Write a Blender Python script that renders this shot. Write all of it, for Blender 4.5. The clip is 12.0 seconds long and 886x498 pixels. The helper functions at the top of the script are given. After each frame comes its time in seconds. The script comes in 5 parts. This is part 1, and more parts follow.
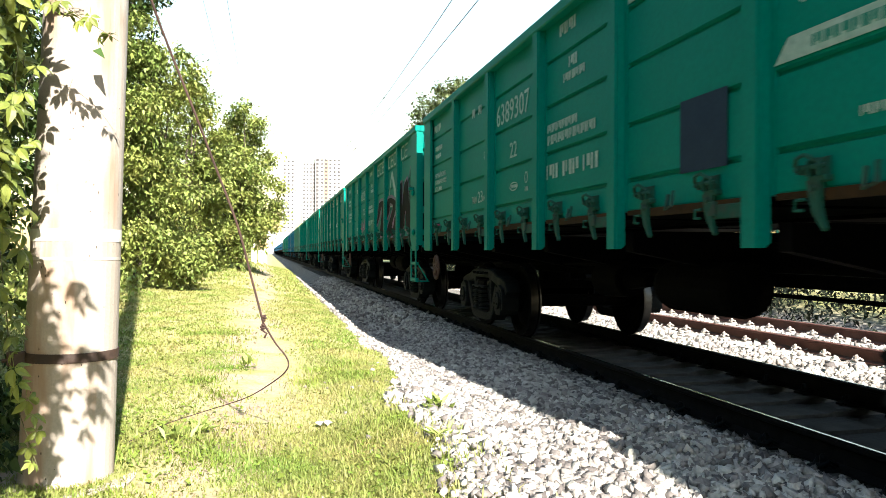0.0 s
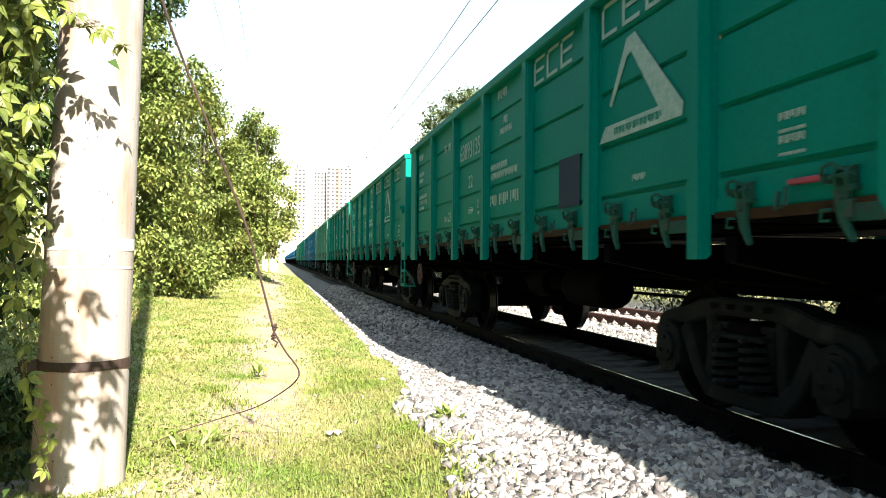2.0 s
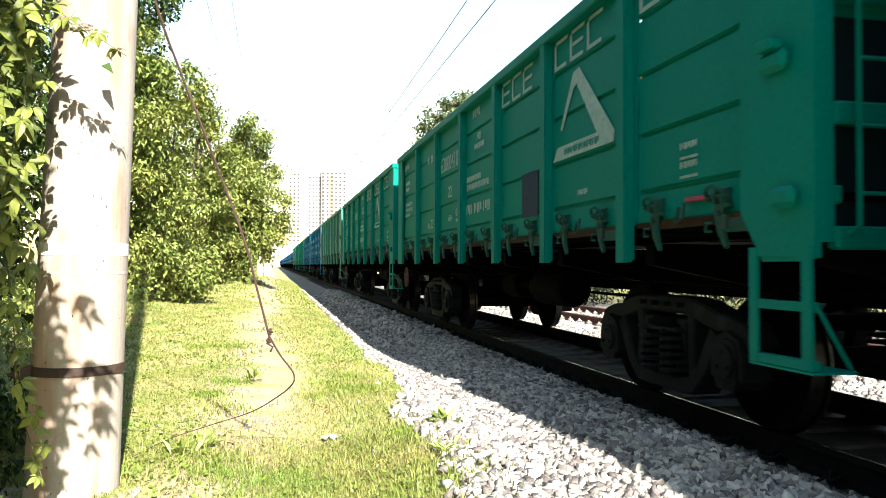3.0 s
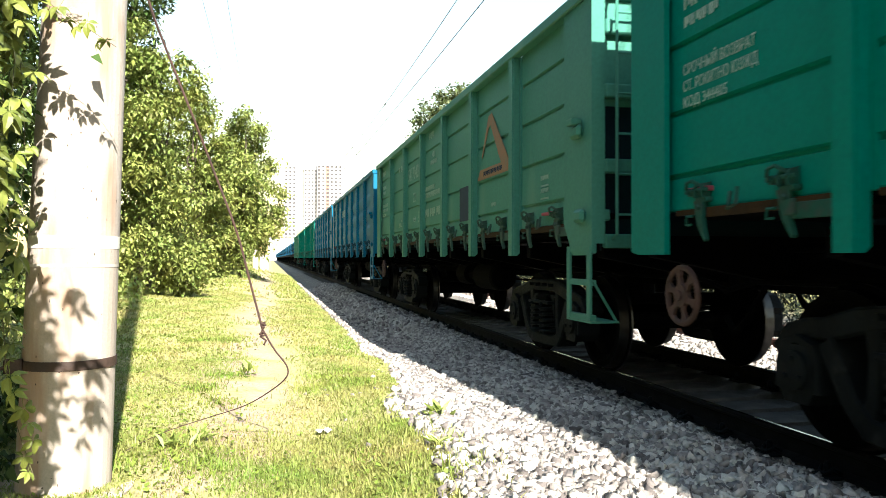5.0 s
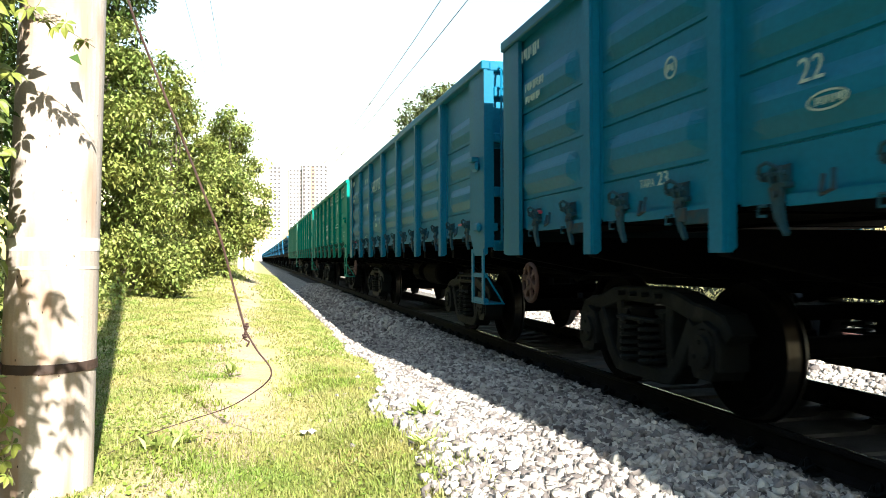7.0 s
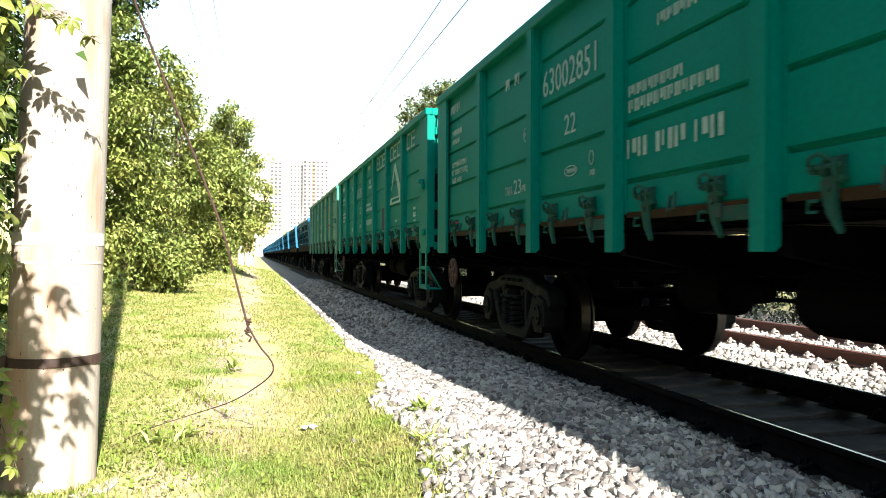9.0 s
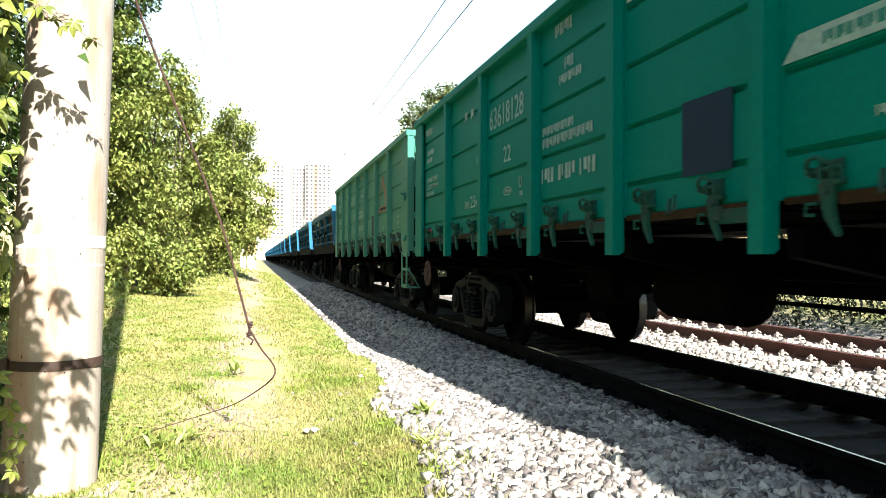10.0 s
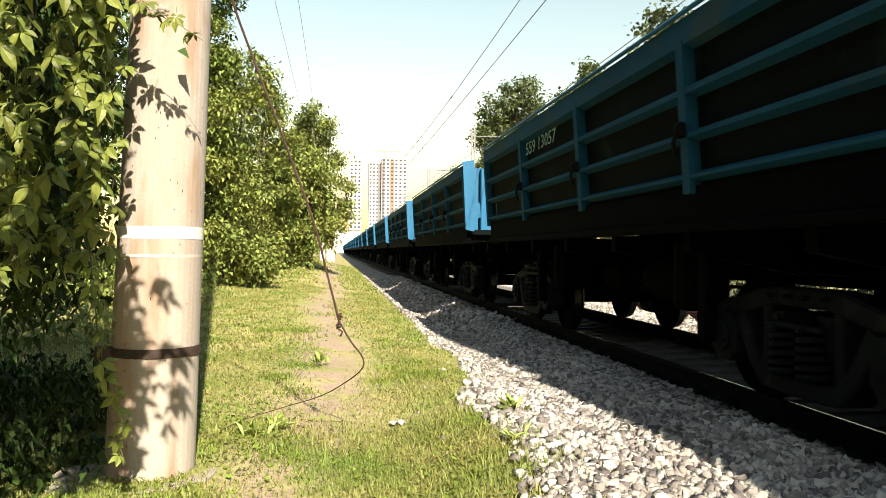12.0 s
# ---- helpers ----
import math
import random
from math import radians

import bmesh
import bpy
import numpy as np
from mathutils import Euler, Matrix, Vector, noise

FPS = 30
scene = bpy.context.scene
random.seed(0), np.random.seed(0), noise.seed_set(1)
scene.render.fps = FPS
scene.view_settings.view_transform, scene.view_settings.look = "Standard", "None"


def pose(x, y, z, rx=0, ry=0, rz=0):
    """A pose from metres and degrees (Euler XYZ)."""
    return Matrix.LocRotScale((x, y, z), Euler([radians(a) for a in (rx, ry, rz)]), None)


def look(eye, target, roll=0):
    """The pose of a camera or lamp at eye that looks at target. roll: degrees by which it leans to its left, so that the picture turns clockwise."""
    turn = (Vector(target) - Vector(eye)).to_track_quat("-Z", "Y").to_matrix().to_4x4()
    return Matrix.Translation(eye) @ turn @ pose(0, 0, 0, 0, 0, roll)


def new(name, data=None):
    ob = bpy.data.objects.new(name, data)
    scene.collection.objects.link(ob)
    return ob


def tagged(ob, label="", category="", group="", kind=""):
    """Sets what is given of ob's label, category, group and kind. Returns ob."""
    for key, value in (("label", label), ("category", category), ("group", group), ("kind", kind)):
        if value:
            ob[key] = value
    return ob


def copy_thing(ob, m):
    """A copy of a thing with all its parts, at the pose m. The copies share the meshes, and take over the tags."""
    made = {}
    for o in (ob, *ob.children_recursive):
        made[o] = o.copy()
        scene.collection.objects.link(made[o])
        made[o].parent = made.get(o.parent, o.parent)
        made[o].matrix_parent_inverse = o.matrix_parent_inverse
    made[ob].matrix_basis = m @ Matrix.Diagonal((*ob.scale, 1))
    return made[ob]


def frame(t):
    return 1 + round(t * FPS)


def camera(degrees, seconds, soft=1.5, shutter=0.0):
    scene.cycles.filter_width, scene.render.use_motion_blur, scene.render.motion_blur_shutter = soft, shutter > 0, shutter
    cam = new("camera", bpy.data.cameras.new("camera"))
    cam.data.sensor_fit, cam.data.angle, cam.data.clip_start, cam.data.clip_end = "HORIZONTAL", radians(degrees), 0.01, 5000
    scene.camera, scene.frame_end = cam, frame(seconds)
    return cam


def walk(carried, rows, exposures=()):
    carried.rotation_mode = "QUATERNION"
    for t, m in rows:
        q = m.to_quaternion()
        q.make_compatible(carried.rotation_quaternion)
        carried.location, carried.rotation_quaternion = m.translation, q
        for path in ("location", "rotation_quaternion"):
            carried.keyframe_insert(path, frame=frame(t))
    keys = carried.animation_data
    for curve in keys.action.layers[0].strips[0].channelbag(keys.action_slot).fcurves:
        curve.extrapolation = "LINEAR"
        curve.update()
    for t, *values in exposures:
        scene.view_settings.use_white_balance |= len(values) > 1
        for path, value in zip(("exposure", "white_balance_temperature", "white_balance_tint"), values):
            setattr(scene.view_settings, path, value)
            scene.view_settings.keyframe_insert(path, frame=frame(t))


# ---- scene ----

cam = camera(60.6, 12.0, soft=0.5, shutter=0.08)
PATH = [
    (0, (-0.009, 0.02, 1.129), (0.439, 1.969, 1.138), 0.2),
    (0.5, (-0.012, 0.011, 1.129), (0.439, 1.959, 1.136), 0.3),
    (1, (-0.012, 0.015, 1.131), (0.415, 1.969, 1.155), 0.2),
    (1.5, (-0.011, 0.014, 1.13), (0.407, 1.969, 1.154), 0.3),
    (2, (-0.011, 0.017, 1.134), (0.41, 1.972, 1.167), 0.4),
    (2.5, (-0.011, 0.013, 1.14), (0.422, 1.965, 1.177), 0.6),
    (3, (-0.013, 0.024, 1.133), (0.421, 1.976, 1.176), 0.2),
    (3.2, (-0.008, 0.03, 1.133), (0.415, 1.984, 1.17), 0.1),
    (5, (0.004, 0.045, 1.13), (0.448, 1.995, 1.155), 0.1),
    (5.5, (0.007, 0.043, 1.131), (0.461, 1.991, 1.154), 0.0),
    (6, (0.007, 0.046, 1.132), (0.46, 1.994, 1.144), 0.2),
    (6.5, (0.015, 0.042, 1.134), (0.478, 1.987, 1.157), -0.0),
    (7, (0.019, 0.038, 1.133), (0.499, 1.979, 1.157), -0.2),
    (9, (0.005, 0.012, 1.137), (0.484, 1.953, 1.152), 0.2),
    (9.5, (0.006, 0.013, 1.133), (0.48, 1.956, 1.149), 0.0),
    (10, (0.007, 0.023, 1.133), (0.481, 1.966, 1.157), 0.2),
    (10.3, (0.004, 0.028, 1.136), (0.478, 1.971, 1.151), 0.1),
    (10.5, (-0.022, 0.027, 1.13), (0.434, 1.974, 1.174), -1.2),
    (10.7, (-0.027, 0.046, 1.132), (0.318, 2.016, 1.146), -0.7),
    (10.8, (-0.036, 0.062, 1.135), (0.274, 2.038, 1.123), 0.4),
    (10.9, (-0.046, 0.083, 1.133), (0.213, 2.067, 1.142), 0.6),
    (11, (-0.059, 0.093, 1.121), (0.207, 2.075, 1.123), 1.1),
    (11.5, (-0.063, 0.11, 1.125), (0.211, 2.091, 1.136), 0.8),
    (12, (-0.063, 0.105, 1.125), (0.217, 2.085, 1.132), 0.5),
]
walk(cam, [(t, look(eye, target, roll)) for t, eye, target, roll in PATH],
     exposures=[(0, 2.17, 6250, 10), (10.3, 2.17, 6250, 10), (10.6, 2.10, 6300, 10), (10.85, 1.85, 6600, 10), (11.1, 1.63, 6800, 10), (11.5, 1.53, 7000, 10), (12, 1.50, 7000, 10)])

# ---- sky and sun: behind the camera, a little to the train's side ----
SUN_AZ, SUN_EL = 9.3, 34.5
to_sun = Vector((math.sin(radians(SUN_AZ)) * math.cos(radians(SUN_EL)),
                 -math.cos(radians(SUN_AZ)) * math.cos(radians(SUN_EL)), math.sin(radians(SUN_EL))))
world = bpy.data.worlds.new("sky")
scene.world = world
world.use_nodes = True
wn = world.node_tree.nodes
sky = wn.new("ShaderNodeTexSky")
sky.sky_type = "NISHITA"
sky.sun_disc = False
sky.sun_elevation = radians(SUN_EL)
sky.sun_rotation = radians(180 - SUN_AZ)
sky.air_density, sky.dust_density, sky.ozone_density = 1.9, 0.7, 0.4
wn["Background"].inputs["Strength"].default_value = 0.066
world.node_tree.links.new(sky.outputs["Color"], wn["Background"].inputs["Color"])
sun = new("sun", bpy.data.lights.new("sun", "SUN"))
sun.data.energy, sun.data.angle, sun.data.color = 5.0, radians(0.53), (1.0, 0.92, 0.80)
sun.matrix_world = look(to_sun * 50, (0, 0, 0))


# ---- materials ----
def material(name, color, color2=None, rough=0.7, metal=0.0, scale=6.0, bump=0.15, bump_scale=40.0,
             spots=None, spot_scale=3.0, spot_amount=0.5, random_shift=0.0, streak=False, transl=0.0, island=0.0, spec=0.5):
    """Two-scale colour variation with fine relief; spots adds wear or dirt of another colour."""
    m = bpy.data.materials.new(name)
    m.use_nodes = True
    nt = m.node_tree
    n, l = nt.nodes, nt.links
    b = n["Principled BSDF"]
    b.inputs["Roughness"].default_value, b.inputs["Metallic"].default_value = rough, metal
    b.inputs["Specular IOR Level"].default_value = spec
    tc = n.new("ShaderNodeTexCoord")
    mp = n.new("ShaderNodeMapping")
    l.new(tc.outputs["Object"], mp.inputs["Vector"])
    if streak:
        mp.inputs["Scale"].default_value = (1.0, 1.0, 0.18)
    def nz(sc, detail=5, vec=None):
        t = n.new("ShaderNodeTexNoise")
        t.inputs["Scale"].default_value, t.inputs["Detail"].default_value = sc, detail
        l.new(vec or mp.outputs["Vector"], t.inputs["Vector"])
        return t.outputs["Fac"]
    def mix(fac, a, c):
        x = n.new("ShaderNodeMix")
        x.data_type = "RGBA"
        l.new(fac, x.inputs[0]) if not isinstance(fac, float) else setattr(x.inputs[0], "default_value", fac)
        for sock, v in ((x.inputs[6], a), (x.inputs[7], c)):
            if isinstance(v, tuple):
                sock.default_value = (*v, 1)
            else:
                l.new(v, sock)
        return x.outputs[2]
    def ramp(fac, lo, hi):
        r = n.new("ShaderNodeMapRange")
        r.inputs["From Min"].default_value, r.inputs["From Max"].default_value = lo, hi
        l.new(fac, r.inputs["Value"])
        return r.outputs["Result"]
    c2 = color2 or tuple(v * 0.8 for v in color)
    out = mix(ramp(nz(scale), 0.3, 0.7), color, c2)
    fine = nz(bump_scale, 6, tc.outputs["Object"])
    dark = n.new("ShaderNodeMix")
    dark.data_type, dark.blend_type = "RGBA", "MULTIPLY"
    dark.inputs[0].default_value = 0.35
    l.new(out, dark.inputs[6])
    l.new(fine, dark.inputs[7])
    out = dark.outputs[2]
    if spots:
        lo = 0.72 - 0.3 * spot_amount
        out = mix(ramp(nz(spot_scale, 8), lo, lo + 0.12), out, spots)
    if random_shift or island:
        hs = n.new("ShaderNodeHueSaturation")
        if random_shift:
            info = n.new("ShaderNodeObjectInfo").outputs["Random"]
        else:
            info = n.new("ShaderNodeNewGeometry").outputs["Random Per Island"]
        a = random_shift or island
        r = n.new("ShaderNodeMapRange")
        r.inputs["To Min"].default_value, r.inputs["To Max"].default_value = 1 - a, 1 + a
        l.new(info, r.inputs["Value"])
        l.new(r.outputs["Result"], hs.inputs["Value"])
        if island:
            r2 = n.new("ShaderNodeMapRange")
            r2.inputs["To Min"].default_value, r2.inputs["To Max"].default_value = 0.5 - 0.06 * a, 0.5 + 0.04 * a
            l.new(info, r2.inputs["Value"])
            l.new(r2.outputs["Result"], hs.inputs["Hue"])
        l.new(out, hs.inputs["Color"])
        out = hs.outputs["Color"]
    l.new(out, b.inputs["Base Color"])
    if bump:
        bp = n.new("ShaderNodeBump")
        bp.inputs["Strength"].default_value, bp.inputs["Distance"].default_value = bump, 0.02
        l.new(fine, bp.inputs["Height"])
        l.new(bp.outputs["Normal"], b.inputs["Normal"])
    if transl:
        tr = n.new("ShaderNodeBsdfTranslucent")
        l.new(out, tr.inputs["Color"])
        ms = n.new("ShaderNodeMixShader")
        ms.inputs[0].default_value = transl
        l.new(b.outputs[0], ms.inputs[1])
        l.new(tr.outputs[0], ms.inputs[2])
        l.new(ms.outputs[0], n["Material Output"].inputs["Surface"])
    return m


M_GREEN = material("green_paint", (0.0006, 0.208, 0.166), (0.0006, 0.182, 0.145), 0.55, 0, 1.2, 0.05, 30, (0.002, 0.135, 0.108), 1.5, 0.4, streak=True, spec=0.07)
M_PALE = material("pale_green_paint", (0.065, 0.245, 0.185), (0.055, 0.21, 0.16), 0.55, 0, 1.0, 0.06, 30, (0.105, 0.235, 0.175), 1.2, 0.5, streak=True, spec=0.1)
M_BLUE = material("blue_paint", (0.002, 0.150, 0.275), (0.003, 0.112, 0.20), 0.5, 0, 1.0, 0.06, 30, (0.010, 0.13, 0.17), 0.9, 0.5, streak=True, spec=0.12)
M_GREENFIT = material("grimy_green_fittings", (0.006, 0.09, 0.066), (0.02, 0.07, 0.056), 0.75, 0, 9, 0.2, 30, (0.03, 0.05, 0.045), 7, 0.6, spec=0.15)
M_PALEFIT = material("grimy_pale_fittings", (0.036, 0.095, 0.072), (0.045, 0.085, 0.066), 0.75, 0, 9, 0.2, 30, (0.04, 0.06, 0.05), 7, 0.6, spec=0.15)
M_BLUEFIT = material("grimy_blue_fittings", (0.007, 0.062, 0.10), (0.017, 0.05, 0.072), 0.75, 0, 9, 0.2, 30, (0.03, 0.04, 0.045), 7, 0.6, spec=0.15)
M_ENDPANEL = material("sooty_end_panel_paint", (0.004, 0.018, 0.024), (0.003, 0.011, 0.016), 0.75, 0, 2, 0.15, 25, spec=0.08)
M_WHEELPAINT = material("rusty_pink_handwheel_paint", (0.10, 0.058, 0.05), (0.06, 0.042, 0.038), 0.8, 0, 10, 0.2, spec=0.15)
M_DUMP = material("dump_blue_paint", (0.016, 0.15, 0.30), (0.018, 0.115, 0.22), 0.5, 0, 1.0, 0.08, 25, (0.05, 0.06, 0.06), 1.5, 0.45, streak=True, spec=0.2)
# dump blue again, darkened to put the sides' shade into the paint
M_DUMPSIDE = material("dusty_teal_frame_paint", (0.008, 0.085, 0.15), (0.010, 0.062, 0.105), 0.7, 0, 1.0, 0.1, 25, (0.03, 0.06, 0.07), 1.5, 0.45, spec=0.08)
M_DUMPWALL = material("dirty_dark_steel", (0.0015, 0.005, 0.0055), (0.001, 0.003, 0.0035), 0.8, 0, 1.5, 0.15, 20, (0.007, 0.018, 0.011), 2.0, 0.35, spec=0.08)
# oily and grimy steel tones, lowered further to carry the shade below the wagons
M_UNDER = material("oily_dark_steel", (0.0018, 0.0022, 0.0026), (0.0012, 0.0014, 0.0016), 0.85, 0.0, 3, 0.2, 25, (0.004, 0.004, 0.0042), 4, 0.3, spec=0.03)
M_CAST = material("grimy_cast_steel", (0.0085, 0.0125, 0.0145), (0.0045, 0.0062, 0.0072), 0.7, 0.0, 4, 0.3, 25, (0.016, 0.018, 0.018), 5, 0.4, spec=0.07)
M_TREAD = material("worn_wheel_steel", (0.10, 0.10, 0.10), (0.06, 0.06, 0.06), 0.4, 1.0, 10, 0.05)
M_WHITE = material("white_stencil_paint", (0.36, 0.50, 0.47), (0.22, 0.38, 0.34), 0.7, 0, 15, 0.03)
M_FADED = material("faded_white_paint", (0.26, 0.42, 0.34), (0.2, 0.36, 0.28), 0.7, 0, 15, 0.03)
M_ORANGE = material("faded_orange_paint", (0.30, 0.135, 0.06), (0.22, 0.15, 0.085), 0.7, 0, 10, 0.03)
M_PATCH = material("dark_blue_patch_paint", (0.012, 0.028, 0.06), (0.016, 0.036, 0.07), 0.6, 0, 5, 0.03, spec=0.1)
M_BLACK = material("black_spray_paint", (0.0015, 0.0035, 0.009), (0.001, 0.002, 0.006), 0.6, 0, 5, 0.03, spec=0.03)
M_BLOTCH = material("pale_rolled_paint", (0.12, 0.24, 0.19), (0.05, 0.21, 0.16), 0.6, 0, 4, 0.05, spec=0.08)
M_PINK = material("pink_spray_paint", (0.22, 0.09, 0.22), (0.08, 0.13, 0.17), 0.6, 0, 3, 0.03, spec=0.2)
M_PINKTAG = material("bright_pink_spray", (0.38, 0.10, 0.24), (0.26, 0.12, 0.2), 0.6, 0, 6, 0.03)
M_MARK = material("red_marker_paint", (0.36, 0.035, 0.08), (0.28, 0.04, 0.07), 0.6, 0, 8, 0.05)
M_RUSTBAR = material("rusty_flat_bar", (0.046, 0.026, 0.011), (0.026, 0.018, 0.010), 0.8, 0, 8, 0.2, spec=0.08)
M_RAIL = material("rusty_rail_steel", (0.15, 0.055, 0.04), (0.10, 0.04, 0.03), 0.8, 0.1, 8, 0.2)
# near-track rail colour, darkened to hold the train's shade
M_SHADERAIL = material("oily_rail_steel", (0.014, 0.013, 0.013), (0.008, 0.0075, 0.0075), 0.8, 0.0, 8, 0.2, spec=0.05)
M_SHINE = material("polished_rail_head", (0.5, 0.49, 0.47), (0.4, 0.39, 0.38), 0.25, 1.0, 20, 0.03)
M_CONC = material("weathered_concrete", (0.43, 0.39, 0.34), (0.35, 0.29, 0.24), 0.92, 0, 3.2, 0.08, 90, (0.27, 0.19, 0.135), 7.0, 0.72, streak=True)
M_SLEEPER = material("sleeper_concrete", (0.42, 0.38, 0.34), (0.33, 0.29, 0.26), 0.9, 0, 5, 0.2, 40)
# oil-stained concrete, toned down further for the shade of the wagons
M_SHADESLEEPER = material("oil_stained_sleeper", (0.11, 0.107, 0.10), (0.06, 0.058, 0.055), 0.9, 0, 4, 0.2, 40, spec=0.08)
M_STONE = material("granite_stone", (0.45, 0.42, 0.375), (0.26, 0.235, 0.21), 0.9, 0, 1.2, 0.5, 70, island=0.7)


# ---- builders ----
def part(name, bm, mat, parent=None, label="", smooth=False, m=None):
    me = bpy.data.meshes.new(name)
    bm.normal_update()
    bm.to_mesh(me)
    bm.free()
    for mm in (mat if isinstance(mat, (list, tuple)) else [mat]):
        me.materials.append(mm)
    if smooth:
        me.shade_smooth()
    ob = new(name, me)
    if parent is not None:
        ob.parent = parent
    if m is not None:
        ob.matrix_basis = m
    if label:
        ob["label"] = label
    return ob


def again(src, parent, m, name=None):
    """Another object on the same mesh."""
    ob = new(name or src.name.split(".")[0], src.data)
    ob.parent = parent
    ob.matrix_basis = m
    if "label" in src:
        ob["label"] = src["label"]
    return ob


def box(bm, x0, x1, y0, y1, z0, z1, bevel=0.0, mat=0):
    vs = [bm.verts.new((x, y, z)) for z in (z0, z1) for y in (y0, y1) for x in (x0, x1)]
    fs = [bm.faces.new([vs[i] for i in q]) for q in
          ((0, 2, 3, 1), (4, 5, 7, 6), (0, 1, 5, 4), (2, 6, 7, 3), (0, 4, 6, 2), (1, 3, 7, 5))]
    for f in fs:
        f.material_index = mat
    if bevel:
        bmesh.ops.bevel(bm, geom=list({e for f in fs for e in f.edges}), offset=bevel, segments=1, affect="EDGES")
    return bm


def boxes(*rows, bevel=0.0):
    bm = bmesh.new()
    for r in rows:
        box(bm, *r, bevel=bevel)
    return bm


def prism(bm, pts, axis, a, b):
    """A polygon drawn in the two other axes, pushed from a to b along axis."""
    def v3(p, d):
        return {"x": (d, p[0], p[1]), "y": (p[0], d, p[1]), "z": (p[0], p[1], d)}[axis]
    lo = [bm.verts.new(v3(p, a)) for p in pts]
    hi = [bm.verts.new(v3(p, b)) for p in pts]
    k = len(pts)
    bm.faces.new(lo[::-1])
    bm.faces.new(hi)
    for i in range(k):
        bm.faces.new((lo[i], lo[(i + 1) % k], hi[(i + 1) % k], hi[i]))
    bmesh.ops.recalc_face_normals(bm, faces=bm.faces[:])
    return bm


def tube(bm, pts, r, sides=6, r_end=None):
    """A bent bar through pts."""
    pts = [Vector(p) for p in pts]
    rings = []
    for i, p in enumerate(pts):
        d = (pts[min(i + 1, len(pts) - 1)] - pts[max(i - 1, 0)]).normalized()
        a = d.orthogonal().normalized() if i == 0 else (a - d * a.dot(d)).normalized()
        c = d.cross(a)
        rad = r + ((r_end if r_end is not None else r) - r) * i / max(1, len(pts) - 1)
        rings.append([bm.verts.new(p + (a * math.cos(k * math.tau / sides) + c * math.sin(k * math.tau / sides)) * rad) for k in range(sides)])
    for u, w in zip(rings, rings[1:]):
        for k in range(sides):
            bm.faces.new((u[k], u[(k + 1) % sides], w[(k + 1) % sides], w[k]))
    bm.faces.new(rings[0][::-1])
    bm.faces.new(rings[-1])
    return bm


def lathe(bm, profile, sides=24, axis="x", at=(0, 0, 0)):
    """Turns (radius, offset) pairs round an axis."""
    rings = []
    for r, o in profile:
        ring = []
        for k in range(sides):
            c, s = math.cos(k * math.tau / sides) * r, math.sin(k * math.tau / sides) * r
            p = {"x": (o, c, s), "y": (c, o, s), "z": (c, s, o)}[axis]
            ring.append(bm.verts.new(Vector(p) + Vector(at)))
        rings.append(ring)
    for u, w in zip(rings, rings[1:]):
        for k in range(sides):
            bm.faces.new((u[k], u[(k + 1) % sides], w[(k + 1) % sides], w[k]))
    for ring in (rings[0], rings[-1]):
        bm.faces.new(ring)
    bmesh.ops.recalc_face_normals(bm, faces=bm.faces[:])
    return bm


def cloud(name, verts, faces, mat, parent=None, label=""):
    """One mesh out of arrays: verts (n, 3), faces (m, 3 or 4)."""
    me = bpy.data.meshes.new(name)
    verts, faces = np.asarray(verts, np.float32), np.asarray(faces, np.int32)
    k = faces.shape[1]
    me.vertices.add(len(verts))
    me.vertices.foreach_set("co", verts.ravel())
    me.loops.add(faces.size)
    me.loops.foreach_set("vertex_index", faces.ravel())
    me.polygons.add(len(faces))
    me.polygons.foreach_set("loop_start", np.arange(0, faces.size, k, dtype=np.int32))
    me.update(calc_edges=True)
    me.materials.append(mat)
    ob = new(name, me)
    ob.parent = parent
    if label:
        ob["label"] = label
    return ob


def lettering(name, text, size, mat, parent, m, label="", width=0.0):
    cu = bpy.data.curves.new(name, "FONT")
    cu.body, cu.size, cu.extrude, cu.align_x = text, size, 0.0015, "LEFT"
    cu.resolution_u = 2
    tmp = bpy.data.objects.new(name, cu)
    me = bpy.data.meshes.new_from_object(tmp)
    bpy.data.objects.remove(tmp)
    if width:
        span = max(v.co.x for v in me.vertices)
        me.transform(Matrix.Diagonal((width / span, 1, 1, 1)))
    me.materials.clear()
    me.materials.append(mat)
    ob = new(name, me)
    ob.parent, ob.matrix_basis = parent, m
    if label:
        ob["label"] = label
    return ob


# ---- the train ----
TRACK_X = 4.19
HALF = 1.563          # half width over the side posts
BODY = 6.60           # half length of a gondola body
TOP, SILL = 3.48, 1.16
BAY = 1.77            # spacing of the side posts


def side_pose(y, z, x=-HALF):
    """Pose for a flat drawing on the near side: its x runs towards the near end, its y up."""
    return Matrix(((0, 0, -1, x), (-1, 0, 0, y), (0, 1, 0, z), (0, 0, 0, 1)))


